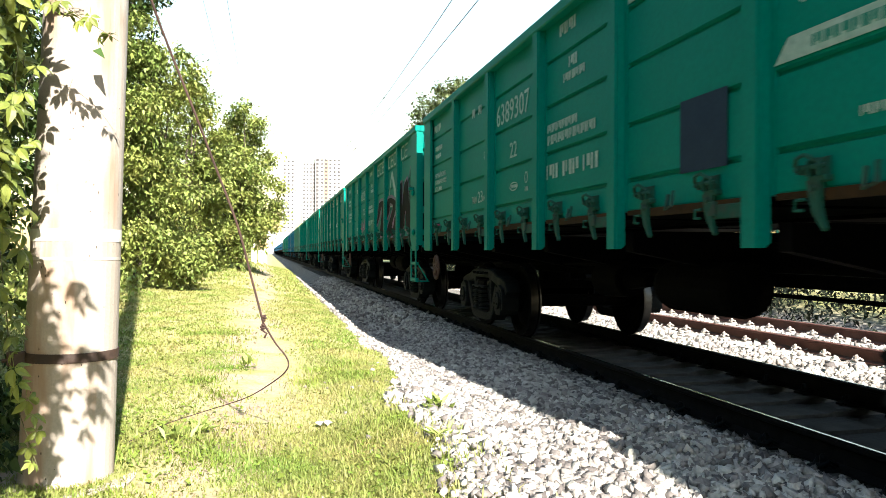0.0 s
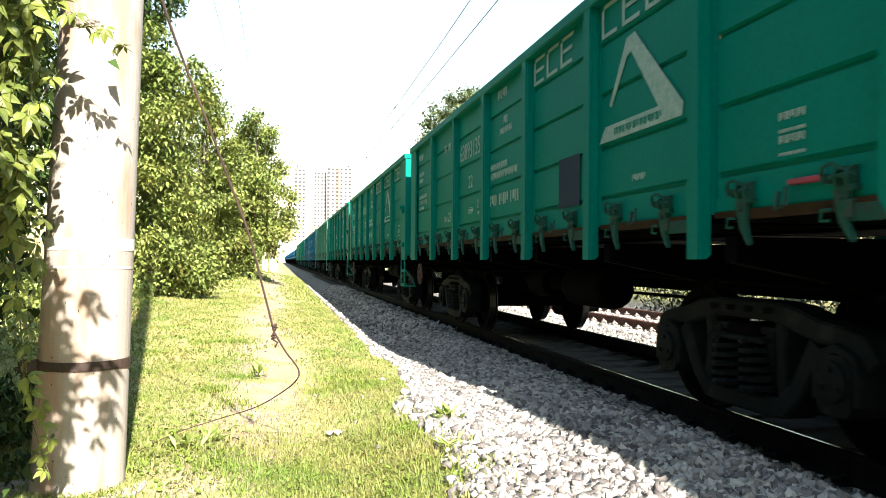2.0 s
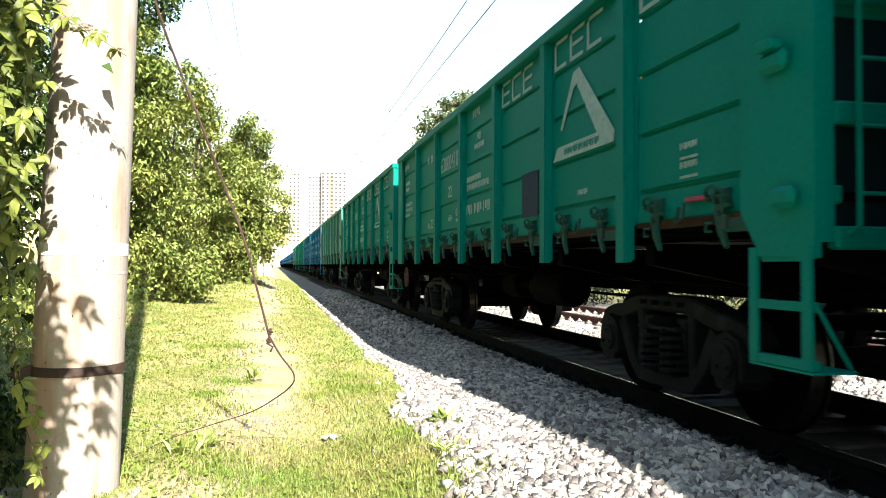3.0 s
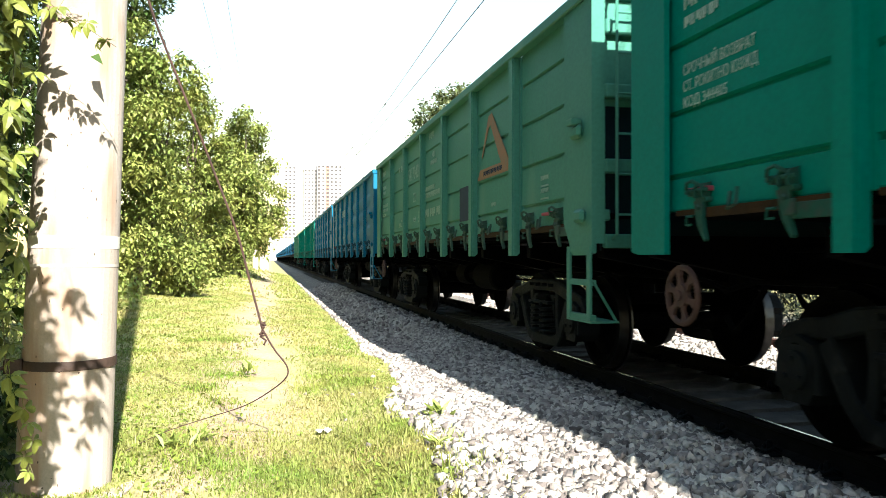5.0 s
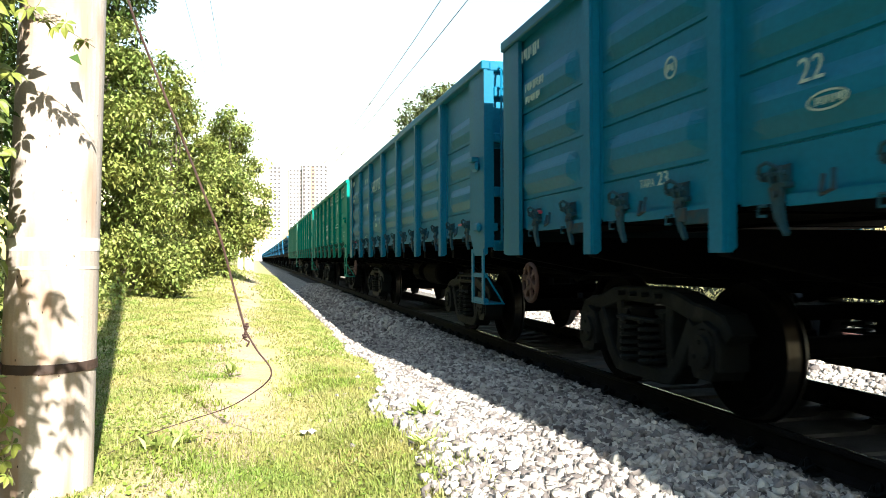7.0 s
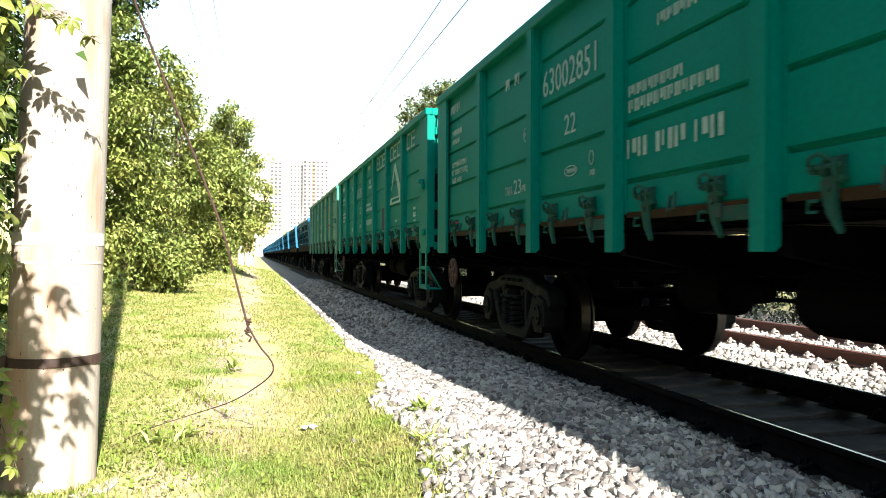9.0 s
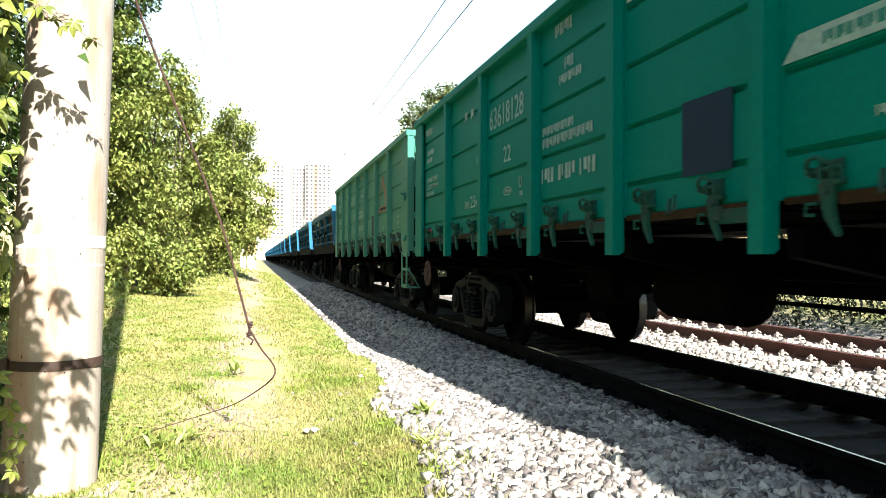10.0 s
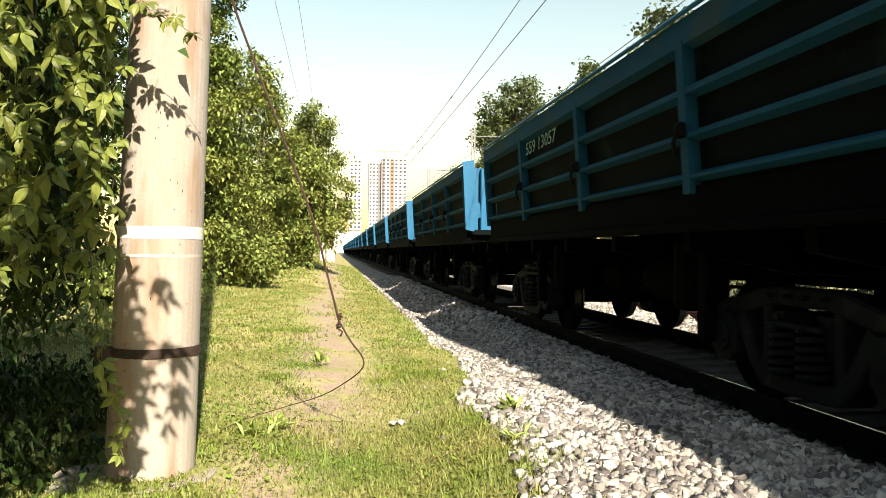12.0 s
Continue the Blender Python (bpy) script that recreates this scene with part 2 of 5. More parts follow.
def bogie_parts():
    made = {}
    bm = bmesh.new()
    # cast side frame: arched top chord, dished bottom chord, columns and horseshoe pedestals round a wide spring nest
    layer = [0]
    def ribbon(pts, width, x0, x1):
        layer[0] += 1
        x0, x1 = x0 - 0.003 * layer[0], x1 + 0.003 * layer[0]
        p = [Vector(q) for q in pts]
        left, right = [], []
        for i, q in enumerate(p):
            d = (p[min(i + 1, len(p) - 1)] - p[max(i - 1, 0)]).normalized()
            w = (width[i] if isinstance(width, tuple) else width) / 2
            left.append(q + Vector((-d.y, d.x)) * w)
            right.append(q - Vector((-d.y, d.x)) * w)
        rows = [[bm.verts.new((x, q.x, q.y)) for x, q in ((x0 + 0.015, a), (x0, a * 0.88 + b * 0.12), (x0, a * 0.12 + b * 0.88), (x0 + 0.015, b), (x1, b), (x1, a))] for a, b in zip(left, right)]
        for u, w in zip(rows, rows[1:]):
            for k in range(6):
                bm.faces.new((u[k], u[(k + 1) % 6], w[(k + 1) % 6], w[k]))
        bm.faces.new(rows[0][::-1])
        bm.faces.new(rows[-1])
    ribbon([(-1.16, 0.58), (-1.06, 0.69), (-0.92, 0.725), (-0.74, 0.735), (-0.50, 0.80), (-0.30, 0.83), (0.30, 0.83), (0.50, 0.80), (0.74, 0.735), (0.92, 0.725), (1.06, 0.69), (1.16, 0.58)],
           (0.10, 0.12, 0.12, 0.14, 0.15, 0.13, 0.13, 0.15, 0.14, 0.12, 0.12, 0.10), -0.10, 0.09)
    ribbon([(-0.74, 0.66), (-0.64, 0.50), (-0.54, 0.34), (-0.42, 0.235), (-0.28, 0.215), (0.28, 0.215), (0.42, 0.235), (0.54, 0.34), (0.64, 0.50), (0.74, 0.66)],
           (0.14, 0.13, 0.13, 0.14, 0.12, 0.12, 0.14, 0.13, 0.13, 0.14), -0.11, 0.10)
    for s in (-1, 1):
        ribbon([(s * 0.40, 0.78), (s * 0.385, 0.60), (s * 0.40, 0.40), (s * 0.44, 0.26)], (0.12, 0.09, 0.10, 0.14), -0.085, 0.085)
        ribbon([(s * 0.765, 0.36), (s * 0.765, 0.52), (s * 0.80, 0.62), (s * 0.925, 0.665), (s * 1.05, 0.62), (s * 1.085, 0.52), (s * 1.085, 0.36)], 0.055, -0.13, 0.08)
    ribbon([(-0.36, 0.70), (0.36, 0.70)], 0.05, -0.06, 0.06)
    for k in range(4):
        lathe(bm, [(0.022, -0.165), (0.022, -0.09)], 6, "x", (0, (-0.30, -0.1, 0.1, 0.30)[k], 0.835))
    made["side_frame"] = bm
    bm = bmesh.new()
    prism(bm, [(-0.10, -0.19), (-0.135, -0.13), (-0.13, 0.10), (-0.08, 0.15), (0.08, 0.15), (0.13, 0.10), (0.135, -0.13), (0.10, -0.19)], "x", -0.15, 0.10)
    lathe(bm, [(0.115, -0.175), (0.12, -0.15), (0.12, -0.14)], 16, "x")
    for k in range(3):
        a = math.radians(90 + 120 * k)
        lathe(bm, [(0.018, -0.19), (0.018, -0.17)], 6, "x", (0, 0.07 * math.cos(a), 0.07 * math.sin(a)))
    made["axle_box"] = bm
    bm = bmesh.new()
    # two heavy coils side by side, with friction wedges at both ends
    for xx, yy in ((-0.07, -0.155), (-0.07, 0.155)):
        turns_, per = 5.5, 10
        tube(bm, [(xx + 0.118 * math.cos(k * math.tau / per), yy + 0.118 * math.sin(k * math.tau / per), 0.285 + 0.34 * k / (turns_ * per)) for k in range(int(turns_ * per) + 1)], 0.0205, 5)
    for sy in (-1, 1):
        prism(bm, [(sy * 0.335, 0.70), (sy * 0.335, 0.44), (sy * 0.27, 0.60), (sy * 0.25, 0.70)], "x", -0.10, 0.09)
    box(bm, -0.17, 0.12, -0.32, 0.32, 0.62, 0.655, 0.008)
    made["spring_nest"] = bm
    bm = bmesh.new()
    box(bm, -1.15, 1.15, -0.17, 0.17, 0.60, 0.73, 0.02)
    lathe(bm, [(0.24, 0.72), (0.24, 0.86), (0.2, 0.88)], 16, "z")
    made["bolster"] = bm
    bm = bmesh.new()
    tube(bm, [(-0.9, -1.02, 0.42), (-0.9, -0.5, 0.38), (-0.9, 0.5, 0.38), (-0.9, 1.02, 0.42)], 0.025)
    tube(bm, [(0.0, -0.55, 0.5), (0.0, 0.55, 0.36)], 0.03)
    for s in (-1, 1):
        box(bm, -0.86, 0.86, s * 0.42 - 0.04, s * 0.42 + 0.04, 0.36, 0.46, 0.01)
        for sx in (-0.78, 0.78):
            box(bm, sx - 0.05, sx + 0.05, s * 0.45 - 0.03, s * 0.45 + 0.03, 0.30, 0.62, 0.01)
    made["brake_rigging"] = bm
    return made


def wheelset_mesh():
    bm = bmesh.new()
    for s in (-1, 1):
        prof = [(0.09, s * 0.70), (0.13, s * 0.72), (0.14, s * 0.80), (0.34, s * 0.775), (0.40, s * 0.76), (0.415, s * 0.73), (0.505, s * 0.73), (0.508, s * 0.75),
                (0.482, s * 0.765), (0.4785, s * 0.78), (0.470, s * 0.86), (0.405, s * 0.862), (0.395, s * 0.845), (0.34, s * 0.80), (0.17, s * 0.86), (0.13, s * 0.90), (0.09, s * 0.90)]
        lathe(bm, prof, 32, "x")
    lathe(bm, [(0.085, -1.1), (0.085, 1.1)], 12, "x")
    for f in bm.faces:
        c = f.calc_center_median()
        rr = math.hypot(c.y, c.z)
        f.material_index = 1 if (rr > 0.455 and abs(f.normal.x) < 0.75) or (0.41 < rr and 0.855 < abs(c.x) < 0.87 and rr > 0.44) else 0
    return bm


PARTS = {}


def shared(name, make, mat, parent, m=None, label=""):
    """A part whose mesh is built once and used by every wagon."""
    key = (name, mat[0].name if isinstance(mat, (list, tuple)) else mat.name)
    m = m or Matrix()
    if key in PARTS:
        ob = new(name, PARTS[key])
        ob.parent, ob.matrix_basis = parent, m
        if label:
            ob["label"] = label
        return ob
    ob = part(name, make(), mat, parent, label, m=m)
    PARTS[key] = ob.data
    return ob


WHEELS = []


def running_gear(wagon, centre, bright=True):
    """Two bogies with wheelsets, springs and boxes."""
    for s in (-1, 1):
        bog = new("bogie")
        bog.parent = wagon
        bog.matrix_basis = pose(0, s * centre, 0)
        raw = bogie_parts()
        for sx in (-1, 1):
            turn = pose(sx * 1.03, 0, 0, 0, 0, 0 if sx < 0 else 180)
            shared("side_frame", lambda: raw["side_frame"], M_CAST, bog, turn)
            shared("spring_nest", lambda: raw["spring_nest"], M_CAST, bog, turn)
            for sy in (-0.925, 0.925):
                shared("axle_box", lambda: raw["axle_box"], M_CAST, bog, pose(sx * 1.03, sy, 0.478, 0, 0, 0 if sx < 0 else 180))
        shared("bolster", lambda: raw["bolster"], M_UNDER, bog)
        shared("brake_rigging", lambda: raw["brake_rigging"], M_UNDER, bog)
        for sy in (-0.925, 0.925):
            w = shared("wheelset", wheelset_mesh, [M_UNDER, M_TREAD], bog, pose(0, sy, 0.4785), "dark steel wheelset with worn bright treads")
            WHEELS.append((w, sy))


def underframe(wagon, half, mat=None):
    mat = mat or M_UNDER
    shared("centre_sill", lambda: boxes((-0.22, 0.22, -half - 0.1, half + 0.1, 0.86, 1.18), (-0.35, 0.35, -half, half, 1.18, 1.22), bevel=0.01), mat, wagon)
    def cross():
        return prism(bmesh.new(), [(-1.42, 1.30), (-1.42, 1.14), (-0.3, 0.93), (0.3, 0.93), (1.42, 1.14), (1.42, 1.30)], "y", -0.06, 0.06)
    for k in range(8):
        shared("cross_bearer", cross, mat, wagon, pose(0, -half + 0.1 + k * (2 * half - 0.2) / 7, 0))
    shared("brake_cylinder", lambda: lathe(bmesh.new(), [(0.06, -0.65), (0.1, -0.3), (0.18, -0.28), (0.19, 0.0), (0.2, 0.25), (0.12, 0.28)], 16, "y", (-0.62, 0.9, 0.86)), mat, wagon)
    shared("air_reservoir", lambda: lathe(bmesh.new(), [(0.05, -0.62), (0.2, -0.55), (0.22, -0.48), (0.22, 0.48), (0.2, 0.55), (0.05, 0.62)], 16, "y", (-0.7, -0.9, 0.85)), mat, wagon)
    def pipe():
        bm = tube(bmesh.new(), [(-0.5, -half - 0.4, 0.86), (-0.5, -half, 0.95), (-0.48, -2, 1.0), (-0.48, 2, 1.0), (-0.5, half, 0.95), (-0.5, half + 0.4, 0.86)], 0.022)
        tube(bm, [(-0.3, -2.6, 0.8), (-0.3, 2.6, 0.8)], 0.018)
        return bm
    shared("brake_pipe", pipe, mat, wagon)
    for s in (-1, 1):
        def coup():
            bm = bmesh.new()
            box(bm, -0.12, 0.12, 0, 0.45, 0.95, 1.13, 0.02)
            prism(bm, [(-0.2, 0.42), (-0.24, 0.60), (-0.05, 0.66), (0.04, 0.50), (0.2, 0.62), (0.22, 0.44)], "z", 0.88, 1.2)
            tube(bm, [(-0.35, 0.05, 0.92), (-0.36, 0.3, 0.62), (-0.3, 0.55, 0.5), (-0.25, 0.75, 0.62)], 0.03)
            return bm
        shared("coupler", coup, mat, wagon, pose(0, s * half, 0, 0, 0, 0 if s > 0 else 180))


def gondola(name, mat, ribbed=False, label=""):
    """Open high-sided wagon: posts, planked or ribbed side panels, bottom hatches, ends, ladder, bogies."""
    w = new(name)
    tagged(w, label, "gondola wagon", "wagons of the freight train")
    bay = BAY
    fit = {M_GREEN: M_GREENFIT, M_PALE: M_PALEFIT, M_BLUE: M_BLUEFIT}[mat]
    # top flange and end flange
    shared("top_flange_side", lambda: boxes((-HALF - 0.012, -HALF + 0.10, -BODY, BODY, TOP - 0.11, TOP), bevel=0.012), mat, w)
    shared("top_flange_side", lambda: None, mat, w, pose(0, 0, 0, 0, 0, 180))
    for s in (0, 180):
        shared("top_flange_end", lambda: boxes((-HALF + 0.09, HALF - 0.09, -BODY, -BODY + 0.1, TOP - 0.12, TOP), bevel=0.012), mat, w, pose(0, 0, 0, 0, 0, s))
    # lower side sill
    for s in (0, 180):
        shared("side_sill", lambda: boxes((-HALF + 0.093, -HALF + 0.19, -BODY, BODY, 1.455, 1.55), bevel=0.01), mat, w, pose(0, 0, 0, 0, 0, s))
    shared("floor_plate", lambda: boxes((-HALF + 0.15, HALF - 0.15, -BODY + 0.05, BODY - 0.05, 1.47, 1.52)), M_UNDER, w)

    def post():
        # hat section with a tapered foot
        bm = bmesh.new()
        prism(bm, [(-HALF, SILL), (-HALF, TOP - 0.11), (-HALF + 0.085, TOP - 0.11), (-HALF + 0.085, SILL + 0.03), (-HALF + 0.05, SILL)], "y", -0.085, 0.085)
        bmesh.ops.bevel(bm, geom=[e for e in bm.edges if abs(e.verts[0].co.x + HALF) < 1e-4 and abs(e.verts[1].co.x + HALF) < 1e-4 and abs(e.verts[0].co.z - e.verts[1].co.z) > 1],
                        offset=0.018, segments=2, affect="EDGES")
        box(bm, -HALF + 0.08, -HALF + 0.115, -0.125, 0.125, 1.45, TOP - 0.11)
        return bm

    def corner():
        bm = bmesh.new()
        prism(bm, [(-BODY, SILL + 0.02), (-BODY - 0.0, TOP - 0.11), (-BODY + 0.62, TOP - 0.11), (-BODY + 0.62, 1.44), (-BODY + 0.42, SILL), (-BODY + 0.10, SILL)], "x", -HALF + 0.02, -HALF + 0.06)
        box(bm, -HALF + 0.06, -HALF + 0.14, -BODY, -BODY + 0.04, SILL + 0.1, TOP - 0.12)
        return bm

    for side in (0, 180):
        for k in range(1, 7):
            shared("side_post", post, mat, w, pose(0, 0, 0, 0, 0, side) @ pose(0, (k - 3.5) * bay, 0))
        for flip in (1, -1):
            if flip == 1:
                shared("corner_post", corner, mat, w, pose(0, 0, 0, 0, 0, side))
            else:
                def corner_far():
                    bm = bmesh.new()
                    prism(bm, [(BODY, SILL + 0.02), (BODY, TOP - 0.11), (BODY - 0.49, TOP - 0.11), (BODY - 0.49, SILL), (BODY - 0.10, SILL)], "x", -HALF + 0.02, -HALF + 0.06)
                    box(bm, -HALF + 0.06, -HALF + 0.14, BODY - 0.04, BODY, SILL + 0.1, TOP - 0.12)
                    return bm
                shared("corner_post_far", corner_far, mat, w, pose(0, 0, 0, 0, 0, side)).name = "corner_post"

        def panel():
            # lapped plates with a step and a pressed bead at each joint
            x = -HALF + 0.085
            zs = [1.455, 1.70, 2.13, 2.59, 3.03, TOP - 0.05]
            if not ribbed:
                pts = [(x + 0.004, 1.455)]
                for a, b in zip(zs, zs[1:]):
                    pts += [(x, a + 0.012), (x + 0.004, b - 0.03), (x + 0.03, b - 0.022), (x + 0.03, b)]
                pts += [(x + 0.05, TOP - 0.05), (x + 0.05, 1.455)]
            else:
                pts = [(x, 1.44), (x, 1.66)]
                for zc in (1.92, 2.36, 2.80):
                    pts += [(x, zc - 0.205), (x + 0.012, zc - 0.20), (x + 0.012, zc - 0.19), (x, zc - 0.185), (x, zc - 0.15), (x - 0.008, zc - 0.13), (x - 0.034, zc - 0.07), (x - 0.042, zc - 0.045), (x - 0.042, zc + 0.045), (x - 0.034, zc + 0.07), (x - 0.008, zc + 0.13), (x, zc + 0.15)]
                pts += [(x, 3.1), (x, TOP - 0.05), (x + 0.05, TOP - 0.05), (x + 0.05, 1.44)]
            bm = bmesh.new()
            if ribbed:
                # beads fade out at both ends of the bay
                cols = [-bay / 2, -bay / 2 + 0.15, -bay / 2 + 0.22, -bay / 2 + 0.36, bay / 2 - 0.36, bay / 2 - 0.22, bay / 2 - 0.15, bay / 2]
                grid = []
                for ci, y in enumerate(cols):
                    depth = (0, 0, 0.3, 1, 1, 0.3, 0, 0)[ci]
                    grid.append([bm.verts.new((x + (px - x) * (depth if px < x else 1), y, pz)) for px, pz in pts])
                for a, b in zip(grid, grid[1:]):
                    for i in range(len(pts) - 1):
                        bm.faces.new((a[i], a[i + 1], b[i + 1], b[i]))
                bmesh.ops.recalc_face_normals(bm, faces=bm.faces[:])
            else:
                prism(bm, pts, "y", -bay / 2, bay / 2)
            return bm
        for k in range(7):
            y = (k - 3) * bay + (-0.16 if k == 0 else 0.16 if k == 6 else 0)
            shared("side_panel_ribbed" if ribbed else "side_panel", panel, mat, w, pose(0, 0, 0, 0, 0, side) @ pose(0, y, 0)).name = "side_panel"

        # hatch row: rusty hinge bar, latch blocks, hanging pawls
        for k in range(7):
            at = pose(0, 0, 0, 0, 0, side) @ pose(0, (k - 3) * bay, 0.09)
            def bar_():
                return boxes((-HALF + 0.055, -HALF + 0.09, -bay / 2 + 0.14, 0.34, 1.305, 1.366), (-HALF + 0.075, -HALF + 0.10, 0.34, bay / 2 - 0.14, 1.33, 1.366))
            shared("hinge_bar_painted" if ribbed else "hinge_bar", bar_, mat if ribbed else M_RUSTBAR, w, at, "" if ribbed else "rusty hinge bar").name = "hinge_bar"
            def latch():
                # two ears with a pin, a bent lever and a bolt head, all slightly askew
                bm = bmesh.new()
                box(bm, -HALF + 0.035, -HALF + 0.09, -0.085, 0.045, 1.40, 1.435, 0.008)
                for yy in (-0.065, 0.015):
                    prism(bm, [(-HALF + 0.015, 1.43), (-HALF + 0.005, 1.475), (-HALF + 0.03, 1.515), (-HALF + 0.085, 1.53), (-HALF + 0.085, 1.42)], "y", yy, yy + 0.018)
                tube(bm, [(-HALF + 0.03, -0.10, 1.478), (-HALF + 0.03, 0.07, 1.478)], 0.013, 6)
                tube(bm, [(-HALF + 0.04, -0.03, 1.50), (-HALF + 0.005, 0.03, 1.54), (-HALF + 0.0, 0.085, 1.525), (-HALF + 0.02, 0.12, 1.49)], 0.012, 5)
                lathe(bm, [(0.028, -HALF + 0.03), (0.028, -HALF + 0.08)], 6, "x", (0, 0.105, 1.47))
                lathe(bm, [(0.016, -HALF + 0.01), (0.016, -HALF + 0.03)], 6, "x", (0, 0.105, 1.47))
                return bm
            def pawl():
                bm = bmesh.new()
                prism(bm, [(0.055, 1.41), (-0.045, 1.41), (-0.035, 1.30), (-0.045, 1.24), (-0.075, 1.165), (-0.062, 1.15), (-0.03, 1.19), (0.015, 1.25), (0.035, 1.31)], "x", -HALF + 0.035, -HALF + 0.065)
                tube(bm, [(-HALF + 0.03, 0.06, 1.315), (-HALF + 0.03, 0.13, 1.315), (-HALF + 0.03, 0.135, 1.26), (-HALF + 0.03, 0.075, 1.26)], 0.010, 5)
                lathe(bm, [(0.02, -HALF + 0.015), (0.02, -HALF + 0.035)], 6, "x", (0, 0.0, 1.37))
                return bm
            for y0 in (-0.42, 0.40):
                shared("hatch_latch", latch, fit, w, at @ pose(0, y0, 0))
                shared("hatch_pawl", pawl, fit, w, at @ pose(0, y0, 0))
            def loop():
                return tube(bmesh.new(), [(-HALF + 0.03, -0.02, 1.46), (-HALF + 0.0, -0.05, 1.36), (-HALF + 0.0, 0.03, 1.34), (-HALF + 0.03, 0.05, 1.44)], 0.014, 5)
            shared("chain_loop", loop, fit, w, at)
            def bracket():
                return boxes((-HALF + 0.05, -HALF + 0.07, -0.79, -0.44, 1.25, 1.34), (-HALF + 0.03, -HALF + 0.068, -0.50, -0.42, 1.27, 1.36), bevel=0.006)
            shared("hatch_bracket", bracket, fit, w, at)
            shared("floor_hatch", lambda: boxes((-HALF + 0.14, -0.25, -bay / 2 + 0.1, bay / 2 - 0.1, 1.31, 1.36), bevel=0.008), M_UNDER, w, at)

    # end walls with ribs, an opening band and rails
    for s in (0, 180):
        x = HALF - 0.14
        shared("end_wall", lambda: boxes((-x, x, -BODY + 0.06, -BODY + 0.10, 2.44, TOP - 0.10)), mat, w, pose(0, 0, 0, 0, 0, s))
        # lower end panel in a much darker tone than the wagon's paint
        shared("end_panel_low", lambda: boxes((-x, x, -BODY + 0.07, -BODY + 0.11, 1.20, 2.44)), M_ENDPANEL, w, pose(0, 0, 0, 0, 0, s), "dark lower end panel").name = "end_panel"
        for z in (1.22, 1.86, 2.50, 3.05):
            shared("end_rail", lambda: boxes((-x, x, -BODY - 0.02, -BODY + 0.06, 0, 0.12), bevel=0.012), mat, w, pose(0, 0, 0, 0, 0, s) @ pose(0, 0, z))
        for xx in (-0.75, 0.75):
            shared("end_post", lambda: boxes((-0.06, 0.06, -BODY - 0.015, -BODY + 0.06, 1.34, TOP - 0.12), bevel=0.012), mat, w, pose(0, 0, 0, 0, 0, s) @ pose(xx, 0, 0))
        def end_ladder():
            bm = bmesh.new()
            for xx in (-1.36, -0.98):
                tube(bm, [(xx, -BODY - 0.02, 1.3), (xx, -BODY - 0.1, 1.34), (xx, -BODY - 0.1, 3.36), (xx, -BODY - 0.02, 3.4)], 0.014, 5)
            for k in range(6):
                tube(bm, [(-1.36, -BODY - 0.1, 1.5 + k * 0.34), (-0.98, -BODY - 0.1, 1.5 + k * 0.34)], 0.011, 5)
            return bm
        shared("end_ladder", end_ladder, mat, w, pose(0, 0, 0, 0, 0, s))
        sx, y0, y1 = -HALF + 0.01, -BODY + 0.02, -BODY + 0.46
        for yy in (y0, y1):
            shared("step_upright", lambda: boxes((0, 0.02, 0, 0.07, 0.60, 1.24)), mat, w, pose(0, 0, 0, 0, 0, s) @ pose(sx, yy, 0))
        for z in (0.60, 0.90, 1.19):
            shared("step_rung", lambda: boxes((0.004, 0.06, 0.003, y1 - y0 + 0.067, 0, 0.05)), mat, w, pose(0, 0, 0, 0, 0, s) @ pose(sx, y0, z))
        shared("step_tread", lambda: boxes((0, 0.26, -0.02, y1 - y0 + 0.07, 0.582, 0.597)), mat, w, pose(0, 0, 0, 0, 0, s) @ pose(sx, y0, 0))
        shared("step_brace", lambda: tube(bmesh.new(), [(0.24, 0, 0.60), (0.03, 0, 0.94)], 0.012, 5), mat, w, pose(0, 0, 0, 0, 0, s) @ pose(sx, y0, 0))
        def bracket_end():
            bm = bmesh.new()
            box(bm, -HALF - 0.07, -HALF + 0.02, -BODY + 0.22, -BODY + 0.36, 2.30, 2.36, 0.01)
            box(bm, -HALF - 0.04, -HALF + 0.02, -BODY + 0.16, -BODY + 0.38, 2.18, 2.30, 0.03)
            return bm
        shared("corner_bracket", bracket_end, mat, w, pose(0, 0, 0, 0, 0, s))
        shared("tow_bracket", lambda: boxes((-HALF - 0.04, -HALF + 0.02, -BODY + 0.1, -BODY + 0.3, 1.44, 1.56), bevel=0.03), mat, w, pose(0, 0, 0, 0, 0, s))
    def handwheel():
        bm = bmesh.new()
        # cast plate wheel with six oval openings
        tube(bm, [(0, 0.192 * math.cos(k * math.tau / 24), 0.192 * math.sin(k * math.tau / 24)) for k in range(25)], 0.021, 7)
        lathe(bm, [(0.078, -0.022), (0.082, 0.0), (0.078, 0.02)], 18, "x")
        for k in range(6):
            a = k * math.tau / 6 + 0.3
            r0, r1 = Vector((math.cos(a), math.sin(a))), Vector((-math.sin(a), math.cos(a)))
            prism(bm, [tuple(r0 * u + r1 * v) for u, v in ((0.07, -0.03), (0.12, -0.018), (0.178, -0.036), (0.178, 0.036), (0.12, 0.018), (0.07, 0.03))], "x", -0.014, 0.012)
        lathe(bm, [(0.035, -0.04), (0.035, 0.03)], 8, "x")
        return bm
    for yy in (-5.45, 5.75):
        shared("red_marker", lambda: boxes((-HALF + 0.04, -HALF + 0.095, -0.13, 0.13, 1.56, 1.592), bevel=0.006), M_MARK, w, pose(0, yy, 0), "small red painted marker")
